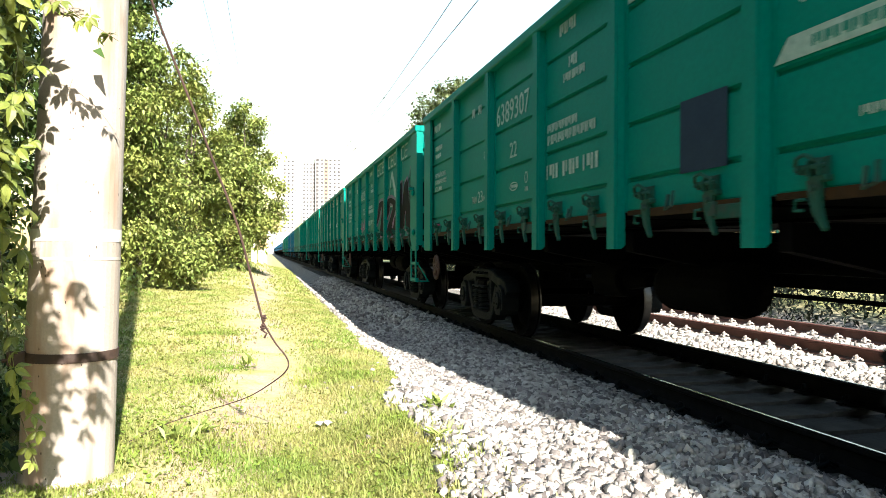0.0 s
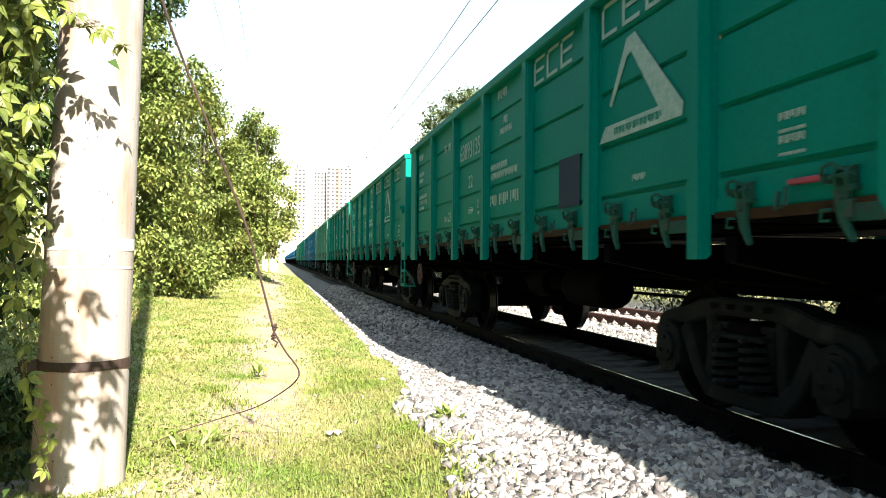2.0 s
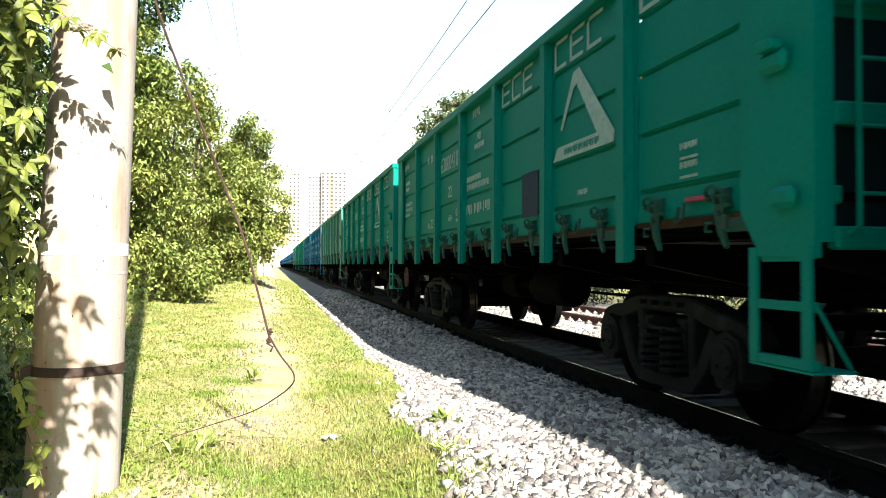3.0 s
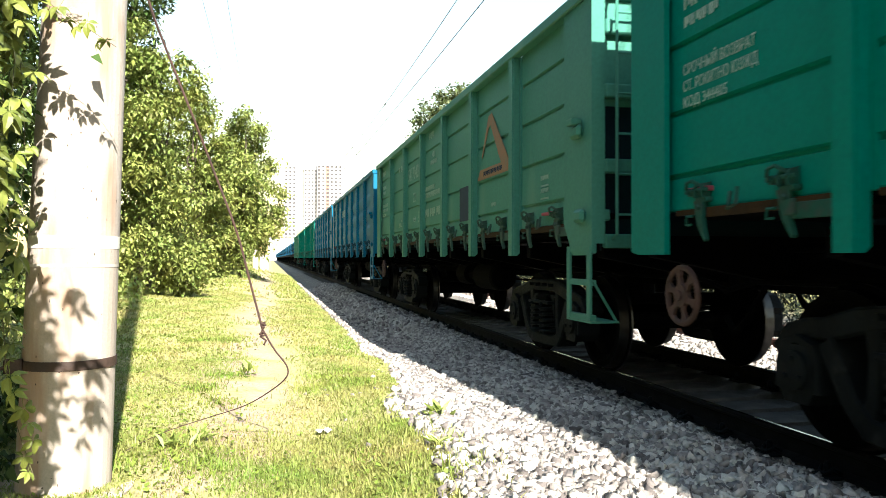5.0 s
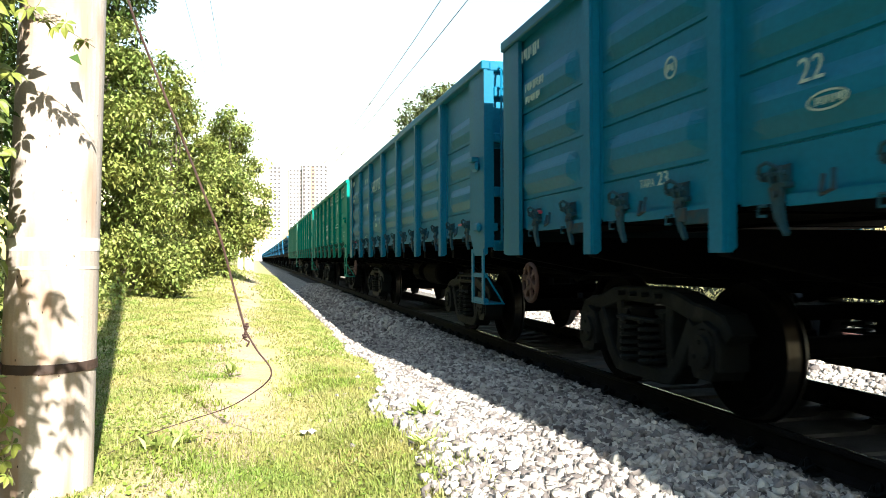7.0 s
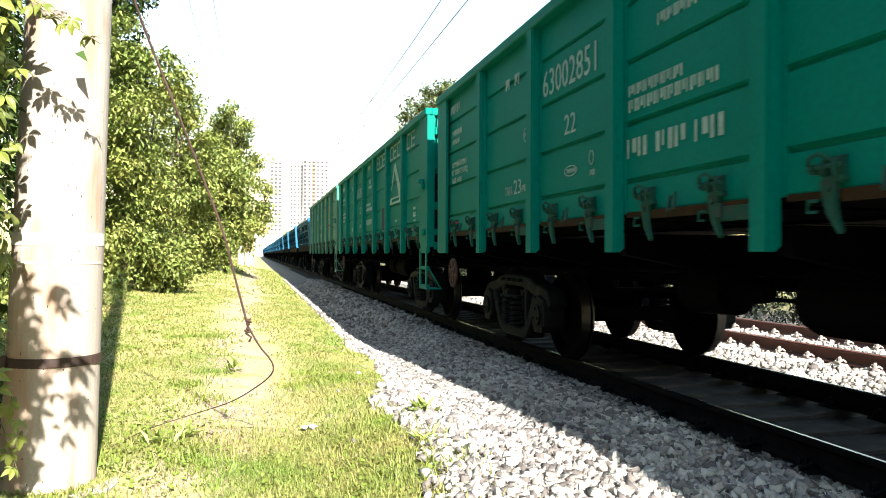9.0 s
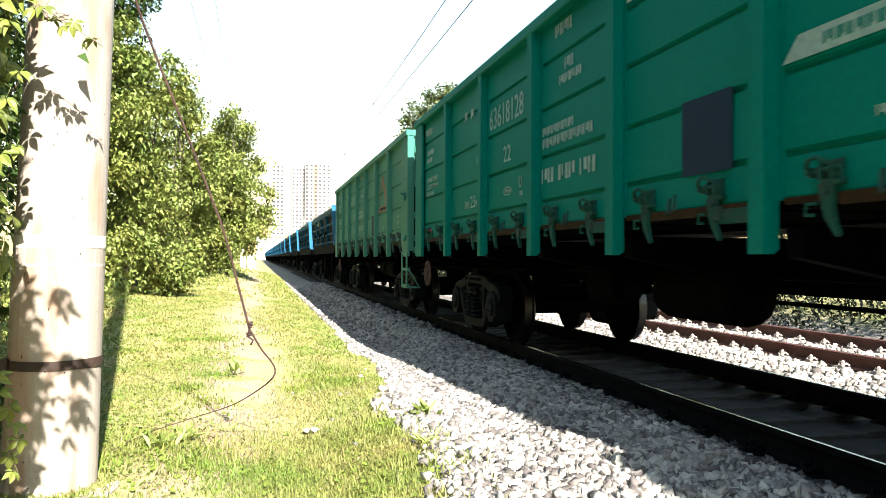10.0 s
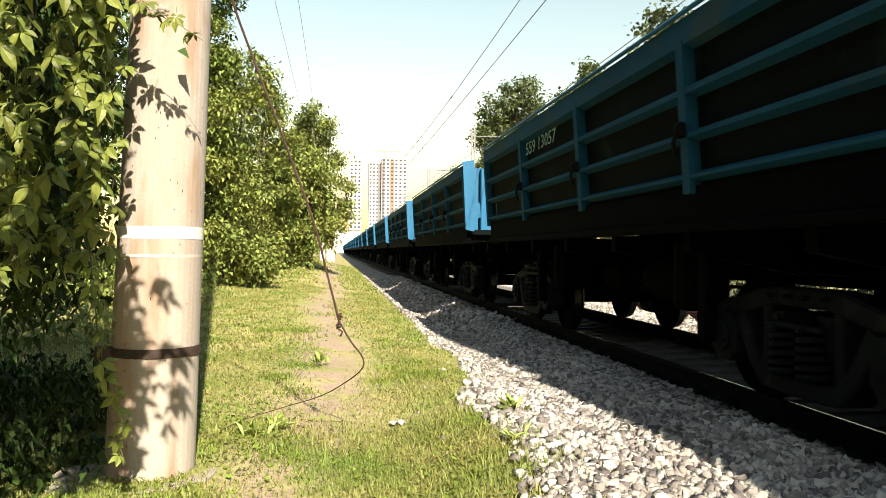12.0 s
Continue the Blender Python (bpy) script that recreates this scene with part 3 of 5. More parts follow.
    hw = shared("brake_handwheel", handwheel, M_WHEELPAINT, w, pose(-HALF + 0.12, BODY - 0.55, 0.88), "dusty rust-pink brake handwheel with oval openings")
    underframe(w, BODY)
    running_gear(w, 4.325)
    return w


def stripes(rows):
    """Thin raised bars for illegible stencilled lines: (y, z, length, height)."""
    bm = bmesh.new()
    for x, y, ln, ht in rows:
        k = max(3, int(ln / (ht * 0.5)))
        for i in range(k):
            step = ln / k
            box(bm, x + i * step, x + (i + (0.3, 0.62, 0.48, 0.7)[(i * 7 + k) % 4]) * step, y + (0, 0, 0.25)[(i * 5) % 3] * ht, y + ht, -0.001, 0.003)
    return bm


def triangle_mark(bm):
    prism(bm, [(0.0, 0.0), (0.12, 0.13), (1.05, 0.13), (0.60, 0.66), (0.52, 0.63), (0.24, 0.28), (0.20, 0.30), (0.52, 0.78), (0.66, 0.80), (1.40, 0.09), (1.38, 0.0)], "z", -0.001, 0.003)
    return bm


def lines(rows, ink, w, m, label=""):
    return tagged(part("stencil", stripes(rows), ink, w, label, m=m), kind="stuff")


def markings(w, number, scheme):
    """Stencils on the near side; drawings run from the wagon's middle towards its near end."""
    face = -HALF + (0.040 if scheme == "blue" else 0.082)
    ink = M_FADED if scheme == "pale" else M_WHITE
    def spot(u, z, lift=0.0):
        return side_pose(-u, z, face - lift)
    if number:
        lettering("wagon_number", number, 0.36, ink, w, spot(-2.48, 2.66), "white stencilled wagon number", 1.2)
    blue = scheme == "blue"
    lettering("region_code", "22", 0.18 if blue else 0.26, ink, w, spot(-2.0, 2.0) if blue else spot(-1.95, 2.22), "", 0.18 if blue else 0.26)
    lettering("tare_text", "ТАРА", 0.08 if blue else 0.13, ink, w, spot(-3.62, 1.62 if blue else 1.79), "white stencilled tare weight", 0.2 if blue else 0.25)
    lettering("tare_figure", "23", 0.13 if blue else 0.22, ink, w, spot(-3.38 if blue else -3.33, 1.62 if blue else 1.79), "", 0.14 if blue else 0.24)
    lines([(0, 3.12, 0.5, 0.12), (0.1, 2.80, 0.5, 0.08), (0.1, 2.68, 0.4, 0.07)], ink, w, spot(-6.05, 0), "white stencilled lines")
    for k, row in enumerate(() if scheme == "blue" else ("СРОЧНЫЙ ВОЗВРАТ", "СТ. РОКИТНО ЮЗЖД", "КОД 344405")):
        lettering("return_notice", row, 0.10, ink, w, spot(-5.97, 2.36 - 0.11 * k), "", (0.78, 0.80, 0.5)[k])
    lines([(0, 2.96, 0.14, 0.12), (0.3, 2.96, 0.16, 0.12)], ink, w, spot(-3.6, 0))
    def loop_mark(u, z, rx, rz, th=0.014):
        bm = bmesh.new()
        k = 18
        hoops = [[bm.verts.new((r * math.cos(i * math.tau / k), q * math.sin(i * math.tau / k), z)) for i in range(k)]
                 for r, q, z in ((rx, rz, -0.001), (rx, rz, 0.003), (rx - th, rz - th, 0.003), (rx - th, rz - th, -0.001))]
        for h0, h1 in zip(hoops, hoops[1:] + hoops[:1]):
            for i in range(k):
                bm.faces.new((h0[i], h0[(i + 1) % k], h1[(i + 1) % k], h1[i]))
        bmesh.ops.recalc_face_normals(bm, faces=bm.faces[:])
        part("ring_mark", bm, ink, w, "white stencilled ring", m=spot(u, z))
    loop_mark(-3.2 if blue else -2.95, 2.38, 0.075, 0.075)
    loop_mark(-1.80, 1.885, 0.14, 0.05, 0.011)
    loop_mark(-1.37, 1.95, 0.048, 0.062, 0.010)
    lines([(0, 2.355, 0.09, 0.05)], ink, w, spot(-3.245 if blue else -2.995, 0))
    lines([(0.02, 1.865, 0.2, 0.04), (0.5, 1.80, 0.1, 0.05), (-1.16, 1.80, 0.16, 0.07)] if not blue else [(0.02, 1.865, 0.2, 0.04)], ink, w, spot(-1.90, 0))
    if scheme != "blue":
        lines([(0.32, 3.20, 0.4, 0.11), (0.55, 2.86, 0.2, 0.1), (0.42, 2.74, 0.5, 0.08), (0, 2.32, 0.75, 0.08), (0, 2.20, 1.15, 0.09)], ink, w, spot(-0.72, 0))
        lines([(0, 1.86, 0.32, 0.14), (0.42, 1.86, 0.40, 0.14), (0.9, 1.86, 0.34, 0.14)], ink, w, spot(-0.74, 0))
        part("paint_patch", boxes((1.80, 2.34, 1.665, 2.15, -0.001, 0.003)), M_PATCH, w, "dark blue painted-over rectangle", m=side_pose(0, 0, face - 0.004))
        pale = scheme == "pale"
        part("triangle_sign", triangle_mark(bmesh.new()), M_ORANGE if pale else M_WHITE, w, "faded orange triangular sign" if pale else "white triangular sign", m=spot(2.78, 2.16, 0.004))
        lines([(0.3, 2.195, 0.8, 0.06)], M_PATCH if pale else M_GREEN, w, spot(2.78, 0, 0.007))
        lines([(0, 1.93, 0.22, 0.045), (0, 1.86, 0.22, 0.02), (0, 1.80, 0.22, 0.045), (0, 1.73, 0.22, 0.02)], ink, w, spot(5.2, 0))
        lines([(0, 1.78, 0.22, 0.05)], ink, w, spot(3.4, 0))
        if not pale:
            # the owner's lettering as plain bent strokes
            for x, k in ((1.03, 3), (2.82, 3), (4.62, 2)):
                bm = bmesh.new()
                for i in range(k):
                    a = x + i * 0.40
                    box(bm, a, a + 0.30, 3.06, 3.095, -0.001, 0.003)
                    box(bm, a, a + 0.045, 3.095, 3.31, -0.001, 0.003)
                    box(bm, a + 0.045, a + 0.33, 3.31, 3.345, -0.001, 0.003)
                    if (i + int(x)) % 2:
                        box(bm, a + 0.06, a + 0.3, 3.19, 3.225, -0.001, 0.003)
                tagged(part("name_stroke", bm, M_WHITE, w, "white bent strokes of a company mark", m=side_pose(0, 0, face - 0.004)), kind="stuff")


def graffiti(w):
    """Black block shapes with a pink cloud on the near end of one wagon, and a pink scrawl."""
    face = -HALF + 0.078
    glyphs = [[(0.8, 1.77), (1.12, 1.99), (1.39, 2.35), (1.64, 2.39), (2.08, 2.38), (2.31, 2.24), (2.39, 1.52), (1.56, 1.53), (1.61, 1.7), (1.75, 1.91), (1.92, 2.16), (1.75, 2.28), (1.61, 2.14), (1.45, 2.0), (1.12, 1.87)],
              [(2.47, 1.92), (2.64, 2.13), (2.79, 2.37), (3.3, 2.37), (3.73, 2.3), (4.12, 2.22), (3.97, 2.09), (3.77, 1.95), (3.52, 1.81), (3.39, 1.66), (3.6, 1.67), (3.73, 1.76), (3.82, 1.93), (4.26, 1.91), (4.21, 1.51), (3.91, 1.5), (3.0, 1.5), (2.57, 1.55), (2.79, 1.71), (3.19, 1.89), (3.52, 2.08), (3.58, 2.2), (3.12, 2.26), (3.06, 2.06), (2.79, 1.94)],
              [(4.28, 2.55), (4.78, 2.60), (4.74, 2.0), (5.02, 2.52), (5.40, 2.62), (5.62, 2.0), (5.66, 2.80), (6.32, 2.84), (6.15, 2.3), (5.92, 2.02), (5.86, 1.62), (5.32, 1.53), (5.18, 2.05), (4.92, 1.56), (4.30, 1.50)]]
    def grown(g, d):
        out, k = [], len(g)
        area = sum(g[i][0] * g[(i + 1) % k][1] - g[(i + 1) % k][0] * g[i][1] for i in range(k))
        sgn = 1 if area > 0 else -1
        for i in range(k):
            p, q, r = Vector(g[i - 1]), Vector(g[i]), Vector(g[(i + 1) % k])
            e, f = (q - p).normalized(), (r - q).normalized()
            nrm = Vector((e.y + f.y, -(e.x + f.x)))
            nrm = nrm.normalized() if nrm.length > 0.2 else e
            out.append(tuple(q + nrm * d * sgn))
        return out
    def rounded(g):
        return [q for a, b in zip(g, g[1:] + g[:1]) for q in ((a[0] * 0.85 + b[0] * 0.15, a[1] * 0.85 + b[1] * 0.15), (a[0] * 0.15 + b[0] * 0.85, a[1] * 0.15 + b[1] * 0.85))]
    for g in glyphs:
        part("graffiti_outline", prism(bmesh.new(), rounded(grown(g, 0.07)), "z", -0.001, 0.002), M_PINK, w, "pink sprayed outline", m=side_pose(0, 0, face - 0.005))
    for g in glyphs:
        part("graffiti_glyph", prism(bmesh.new(), rounded(g), "z", -0.001, 0.002), M_BLACK, w, "black sprayed block shape", m=side_pose(0, 0, face - 0.010))
    # patches rolled over with a paler paint
    for u, z, wd, ht in ((0.05, 1.83, 0.42, 0.2), (0.5, 1.78, 0.3, 0.26), (0.62, 2.0, 0.34, 0.16), (-0.9, 1.74, 0.36, 0.15)):
        rim = [(u + wd * math.cos(a * 0.45) * (0.5 + 0.16 * math.sin(a * 2.3 + u * 9)), z + ht * math.sin(a * 0.45) * (0.5 + 0.14 * math.cos(a * 1.7 + z))) for a in range(14)]
        part("paint_blotch", prism(bmesh.new(), rim, "z", -0.001, 0.002), M_BLOTCH, w, "pale rolled-over paint patch", m=side_pose(0, 0, face - 0.003))
    bm = bmesh.new()
    for a, b in zip(*(lambda q: (q, q[1:]))([(-2.5, 1.98), (-2.45, 1.84), (-2.32, 1.80), (-2.2, 1.86), (-2.16, 2.02), (-2.14, 1.7), (-2.05, 1.82), (-1.96, 1.98), (-1.92, 1.82), (-1.84, 1.76), (-1.74, 1.84), (-1.7, 2.08), (-1.66, 1.8), (-1.5, 1.82), (-1.4, 2.02), (-1.3, 1.85)])):
        d = Vector((b[0] - a[0], b[1] - a[1])).normalized() * 0.018
        prism(bm, [(a[0] - d.y, a[1] + d.x), (a[0] + d.y, a[1] - d.x), (b[0] + d.y, b[1] - d.x), (b[0] - d.y, b[1] + d.x)], "z", -0.001, 0.003)
    part("graffiti_scrawl", bm, M_PINKTAG, w, "pink sprayed scrawl", m=side_pose(0, 0, face))


def dump_car(name, label):
    """Side-tipping wagon: framed flaring side board, dark plates, end boards, tipping cylinders."""
    w = new(name)
    tagged(w, label, "dump wagon", "wagons of the freight train")
    L = 5.35
    top, low = 3.0, 1.62
    def xs(z):
        return -1.60 + 0.10 * (top - z) / (top - low)
    for side in (0, 180):
        t = pose(0, 0, 0, 0, 0, side)
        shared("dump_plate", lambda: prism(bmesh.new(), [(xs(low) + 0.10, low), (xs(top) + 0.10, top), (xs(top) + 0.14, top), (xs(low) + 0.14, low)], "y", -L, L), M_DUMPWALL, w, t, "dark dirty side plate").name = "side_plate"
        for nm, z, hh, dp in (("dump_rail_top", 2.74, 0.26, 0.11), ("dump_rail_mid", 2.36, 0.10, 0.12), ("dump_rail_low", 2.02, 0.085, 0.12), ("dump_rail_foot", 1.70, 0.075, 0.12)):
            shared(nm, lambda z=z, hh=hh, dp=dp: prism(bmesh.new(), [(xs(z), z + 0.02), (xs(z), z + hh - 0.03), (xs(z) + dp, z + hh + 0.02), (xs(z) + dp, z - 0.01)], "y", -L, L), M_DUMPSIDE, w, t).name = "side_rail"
        for k in range(5):
            y = -L + 0.07 + k * (2 * L - 0.14) / 4
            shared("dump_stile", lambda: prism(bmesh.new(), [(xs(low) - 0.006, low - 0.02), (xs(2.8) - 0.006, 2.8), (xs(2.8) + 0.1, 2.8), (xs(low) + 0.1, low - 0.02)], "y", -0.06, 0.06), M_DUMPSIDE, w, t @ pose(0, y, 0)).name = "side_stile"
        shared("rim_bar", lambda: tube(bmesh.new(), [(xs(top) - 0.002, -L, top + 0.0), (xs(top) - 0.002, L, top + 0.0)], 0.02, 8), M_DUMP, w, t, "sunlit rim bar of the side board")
        def hinge():
            bm = bmesh.new()
            box(bm, -1.60, -1.48, -0.06, 0.06, 2.34, 2.46, 0.015)
            tube(bm, [(-1.6, -0.05, 2.44), (-1.62, 0.0, 2.3), (-1.58, 0.05, 2.2)], 0.02, 5)
            return bm
        for k in (1, 2, 3):
            shared("board_hinge", hinge, M_CAST, w, t @ pose(0, -L + 0.07 + k * (2 * L - 0.14) / 4, -0.3))
        shared("lower_frame", lambda: boxes((-1.46, -1.36, -L + 0.1, L - 0.1, 1.36, 1.66), (-1.50, -1.34, -L + 0.1, L - 0.1, 1.30, 1.37), bevel=0.01), M_UNDER, w, t)
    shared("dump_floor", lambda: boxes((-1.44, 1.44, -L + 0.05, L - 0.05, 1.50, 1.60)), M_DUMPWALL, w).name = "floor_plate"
    for s in (0, 180):
        def end():
            bm = bmesh.new()
            prism(bm, [(-1.40, 1.5), (-1.48, 2.96), (1.48, 2.96), (1.40, 1.5)], "y", -L + 0.40, -L + 0.45)
            return bm
        def rib():
            return boxes((-0.06, 0.06, -L + 0.22, -L + 0.40, 1.5, 2.94), bevel=0.015)
        def lever():
            return prism(bmesh.new(), [(-1.60, 3.04), (-1.36, 3.08), (-1.30, 2.66), (-1.36, 2.62), (-1.30, 2.2), (-1.22, 2.16), (-1.20, 1.86), (-1.30, 1.82), (-1.34, 1.56), (-1.52, 1.60)], "y", -L - 0.10, -L - 0.05)
        shared("dump_end", end, M_DUMP, w, pose(0, 0, 0, 0, 0, s)).name = "end_wall"
        for xx in (-1.08, -0.36, 0.36, 1.08):
            shared("end_rib", rib, M_DUMP, w, pose(0, 0, 0, 0, 0, s) @ pose(xx, 0, 0))
        shared("corner_lever", lever, M_DUMP, w, pose(0, 0, 0, 0, 0, s), "bright blue stepped lever plate")
        shared("end_platform", lambda: boxes((-1.35, 1.35, -L - 0.65, -L + 0.2, 1.28, 1.34), bevel=0.008), M_UNDER, w, pose(0, 0, 0, 0, 0, s))
    for s in (-1, 1):
        for k in (-1.9, 1.9):
            shared("tipping_cylinder", lambda: lathe(bmesh.new(), [(0.18, 0.62), (0.24, 0.66), (0.24, 1.22), (0.20, 1.26), (0.12, 1.28), (0.12, 1.5)], 16, "z"), M_UNDER, w, pose(s * 1.0, k, 0))
        shared("frame_prop", lambda: boxes((-0.06, 0.06, -0.07, 0.07, 0.42, 1.4), bevel=0.01), M_UNDER, w, pose(s * 1.25, -2.5, 0))
        shared("frame_prop", lambda: None, M_UNDER, w, pose(s * 1.25, 2.5, 0))
    underframe(w, 5.85)
    running_gear(w, 3.55)
    return w


# wagon kinds from the head of the visible stretch to the tail
NUMBERS = {-1: "6389307", 0: "6302364", 1: "63893135", 2: "63000410", 3: "63893127", 4: "54170403", 5: "56464571", 6: "56423715", 7: "63002851", 8: "63618128", 9: "63470454"}
LABELS = {"green": "green open gondola freight wagon with white stencils", "pale": "faded pale green gondola freight wagon with orange sign",
          "blue": "weathered blue ribbed gondola freight wagon"}
TRAIN = []            # (wagon, place of its middle along the track at the start)
FIRST = 20.38  # middle of the wagon whose near corner shows first ahead
PITCH = 13.92
for i in range(-3, 10):
    kind = {4: "pale", 5: "blue", 6: "blue", 9: "pale"}.get(i, "green")
    paint = {"green": M_GREEN, "pale": M_PALE, "blue": M_BLUE}[kind]
    wagon = gondola("gondola_wagon", paint, kind == "blue", LABELS[kind])
    if i >= -1:
        markings(wagon, NUMBERS.get(i), kind)
    if i == 0:
        graffiti(wagon)
    TRAIN.append((wagon, FIRST + i * PITCH))
for i in range(22):
    tipper = dump_car("dump_wagon", "dark blue side-tipping dump wagon with framed side board")
    if i == 0:
        lettering("wagon_number", "559 13057", 0.25, M_FADED, tipper, side_pose(2.35, 2.52, -1.55), "faded white wagon number", 1.5)
    TRAIN.append((tipper, FIRST + 9 * PITCH + 12.96 + 13.0 * i))
WHEELS_NEAR = WHEELS[:4 * 17]
for wagon, y in TRAIN:
    wagon.matrix_basis = pose(TRACK_X, y, 0)

# ---- ground, tracks ----
def smooth(v):
    v = np.clip(v, 0, 1)
    return v * v * (3 - 2 * v)


def ground_z(x, y):
    """Height of the ground: ballast bed, grass verge, bank rising on the tree side."""
    x, y = np.asarray(x, float), np.asarray(y, float)
    bed = -0.21 + 0.14 * smooth((1.6 - x) / 1.1)
    z = bed + 0.07 * smooth((0.3 - x) / 1.2)
    z = z + 0.62 * smooth((y - 8) / 34) * smooth((0.9 - x) / 2.6)
    z = z + 0.5 * smooth((-2.2 - x) / 3.0)
    z = z + 0.4 * smooth((x - 9.6) / 2.0) - 0.035 * smooth((x - 3.2) / 0.2) * smooth((5.3 - x) / 0.2)
    # ballast heaped up towards the near end
    z = z + 0.25 * np.clip((11.5 - y) / 7.5, 0, 1) ** 1.6 * smooth((x - 0.2) / 1.0) * smooth((3.15 - x) / 0.7)
    # ballast shoulder: beyond the heap it falls to a low cess below the bank of the verge
    z = z - 0.32 * smooth((y - 7.5) / 9.5) * smooth((x - 1.38) / 0.4) * smooth((2.78 - x) / 0.75)
    bumps = 0.02 * np.sin(x * 2.1 + 0.7 * y) * np.cos(y * 1.3) + 0.012 * np.sin(x * 5.3 - y * 3.1)
    return z + bumps * smooth((1.2 - x) / 0.5)


def ballast_edge(y):
    """Where the grass gives way to stones."""
    return 1.44 - 0.57 * smooth((9.0 - np.asarray(y, float)) / 5.5)


def ground_material():
    m = bpy.data.materials.new("verge_and_ballast")
    m.use_nodes = True
    n, l = m.node_tree.nodes, m.node_tree.links
    b = n["Principled BSDF"]
    b.inputs["Roughness"].default_value = 0.95
    tc = n.new("ShaderNodeTexCoord").outputs["Object"]
    sep = n.new("ShaderNodeSeparateXYZ")
    l.new(tc, sep.inputs[0])
    def nz(sc, det=5):
        t = n.new("ShaderNodeTexNoise")
        t.inputs["Scale"].default_value, t.inputs["Detail"].default_value = sc, det
        l.new(tc, t.inputs["Vector"])
        return t.outputs["Fac"]
    def mr(v, a, c, d=0.0, e=1.0):
        r = n.new("ShaderNodeMapRange")
        for k, q in zip(("From Min", "From Max", "To Min", "To Max"), (a, c, d, e)):
            r.inputs[k].default_value = q
        l.new(v, r.inputs["Value"])
        return r.outputs["Result"]
    def mix(f, a, c):
        x = n.new("ShaderNodeMix")
        x.data_type = "RGBA"
        l.new(f, x.inputs[0])
        for sock, v in ((x.inputs[6], a), (x.inputs[7], c)):
            if isinstance(v, tuple):
                sock.default_value = (*v, 1)
            else:
                l.new(v, sock)
        return x.outputs[2]
    def add(a, c, op="ADD"):
        x = n.new("ShaderNodeMath")
        x.operation = op
        for sock, v in ((x.inputs[0], a), (x.inputs[1], c)):
            if isinstance(v, float):
                sock.default_value = v
            else:
                l.new(v, sock)
        return x.outputs[0]
    grass = mix(mr(nz(1.1), 0.35, 0.65), (0.27, 0.29, 0.06), (0.48, 0.39, 0.19))
    grass = mix(mr(nz(14.0), 0.45, 0.65), grass, (0.15, 0.19, 0.04))
    grass = mix(mr(nz(45.0, 3), 0.3, 0.75), grass, (0.24, 0.21, 0.10))
    # trodden strip along the verge
    off = add(sep.outputs["X"], mr(nz(0.45), 0, 1, -0.3, 0.7))
    strip = add(mr(off, -0.55, -0.15), mr(off, 0.55, 0.1), "MULTIPLY")
    strip = add(strip, mr(nz(2.6), 0.34, 0.54), "MULTIPLY")
    soil = mix(mr(nz(38.0, 4), 0.35, 0.7), (0.37, 0.275, 0.21), (0.22, 0.16, 0.115))
    grass = mix(strip, grass, soil)
    vor = n.new("ShaderNodeTexVoronoi")
    vor.inputs["Scale"].default_value = 21.0
    l.new(tc, vor.inputs["Vector"])
    stone = mix(mr(vor.outputs["Color"], 0.1, 0.9), (0.12, 0.11, 0.10), (0.27, 0.25, 0.22))
    stone = mix(mr(vor.outputs["Distance"], 0.35, 0.75), stone, (0.07, 0.065, 0.06))
    # oil-dark between the rails, deepened for the shade under the train
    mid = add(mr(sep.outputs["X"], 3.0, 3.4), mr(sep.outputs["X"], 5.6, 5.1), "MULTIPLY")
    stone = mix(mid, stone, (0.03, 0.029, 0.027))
    edge = mr(add(add(sep.outputs["X"], mr(sep.outputs["Y"], 3.8, 8.6, 0.57, 0.0)), mr(nz(1.7), 0, 1, -0.3, 0.3)), 1.36, 1.52)
    far = mr(sep.outputs["X"], 11.0, 10.2)
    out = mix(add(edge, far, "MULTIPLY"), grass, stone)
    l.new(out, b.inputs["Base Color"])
    bp = n.new("ShaderNodeBump")
    bp.inputs["Strength"].default_value, bp.inputs["Distance"].default_value = 0.3, 0.02
    l.new(add(vor.outputs["Distance"], nz(60.0)), bp.inputs["Height"])
    l.new(bp.outputs["Normal"], b.inputs["Normal"])
    return m


def spread(lo, hi, fine_lo, fine_hi, step, grow=1.25):
    vals = list(np.arange(fine_lo, fine_hi, step))
    s, v = step, vals[-1]
    while v < hi:
        s *= grow
        v += s
        vals.append(v)
    s, v = step, vals[0]
    while v > lo:
        s *= grow
        v -= s
        vals.insert(0, v)
    return np.array(vals)


gx, gy = spread(-1500, 1500, -5, 12, 0.12), spread(-300, 3000, -2, 26, 0.2)
GX, GY = np.meshgrid(gx, gy)
GZ = ground_z(GX, GY)
nx = len(gx)
idx = np.arange(len(gx) * len(gy)).reshape(len(gy), nx)
quads = np.stack([idx[:-1, :-1], idx[:-1, 1:], idx[1:, 1:], idx[1:, :-1]], -1).reshape(-1, 4)
ground = cloud("ground", np.stack([GX, GY, GZ], -1).reshape(-1, 3), quads, ground_material())
ground.data.shade_smooth()
tagged(ground, "dry grassy verge with a pale stone ballast bed", "ground", kind="structure")

RAIL = [(-0.0375, -0.012), (-0.013, -0.001), (0.013, -0.001), (0.0375, -0.012), (0.0375, -0.035), (0.009, -0.05), (0.009, -0.145), (0.075, -0.165), (0.075, -0.18), (-0.075, -0.18), (-0.075, -0.165), (-0.009, -0.145), (-0.009, -0.05), (-0.0375, -0.035)]


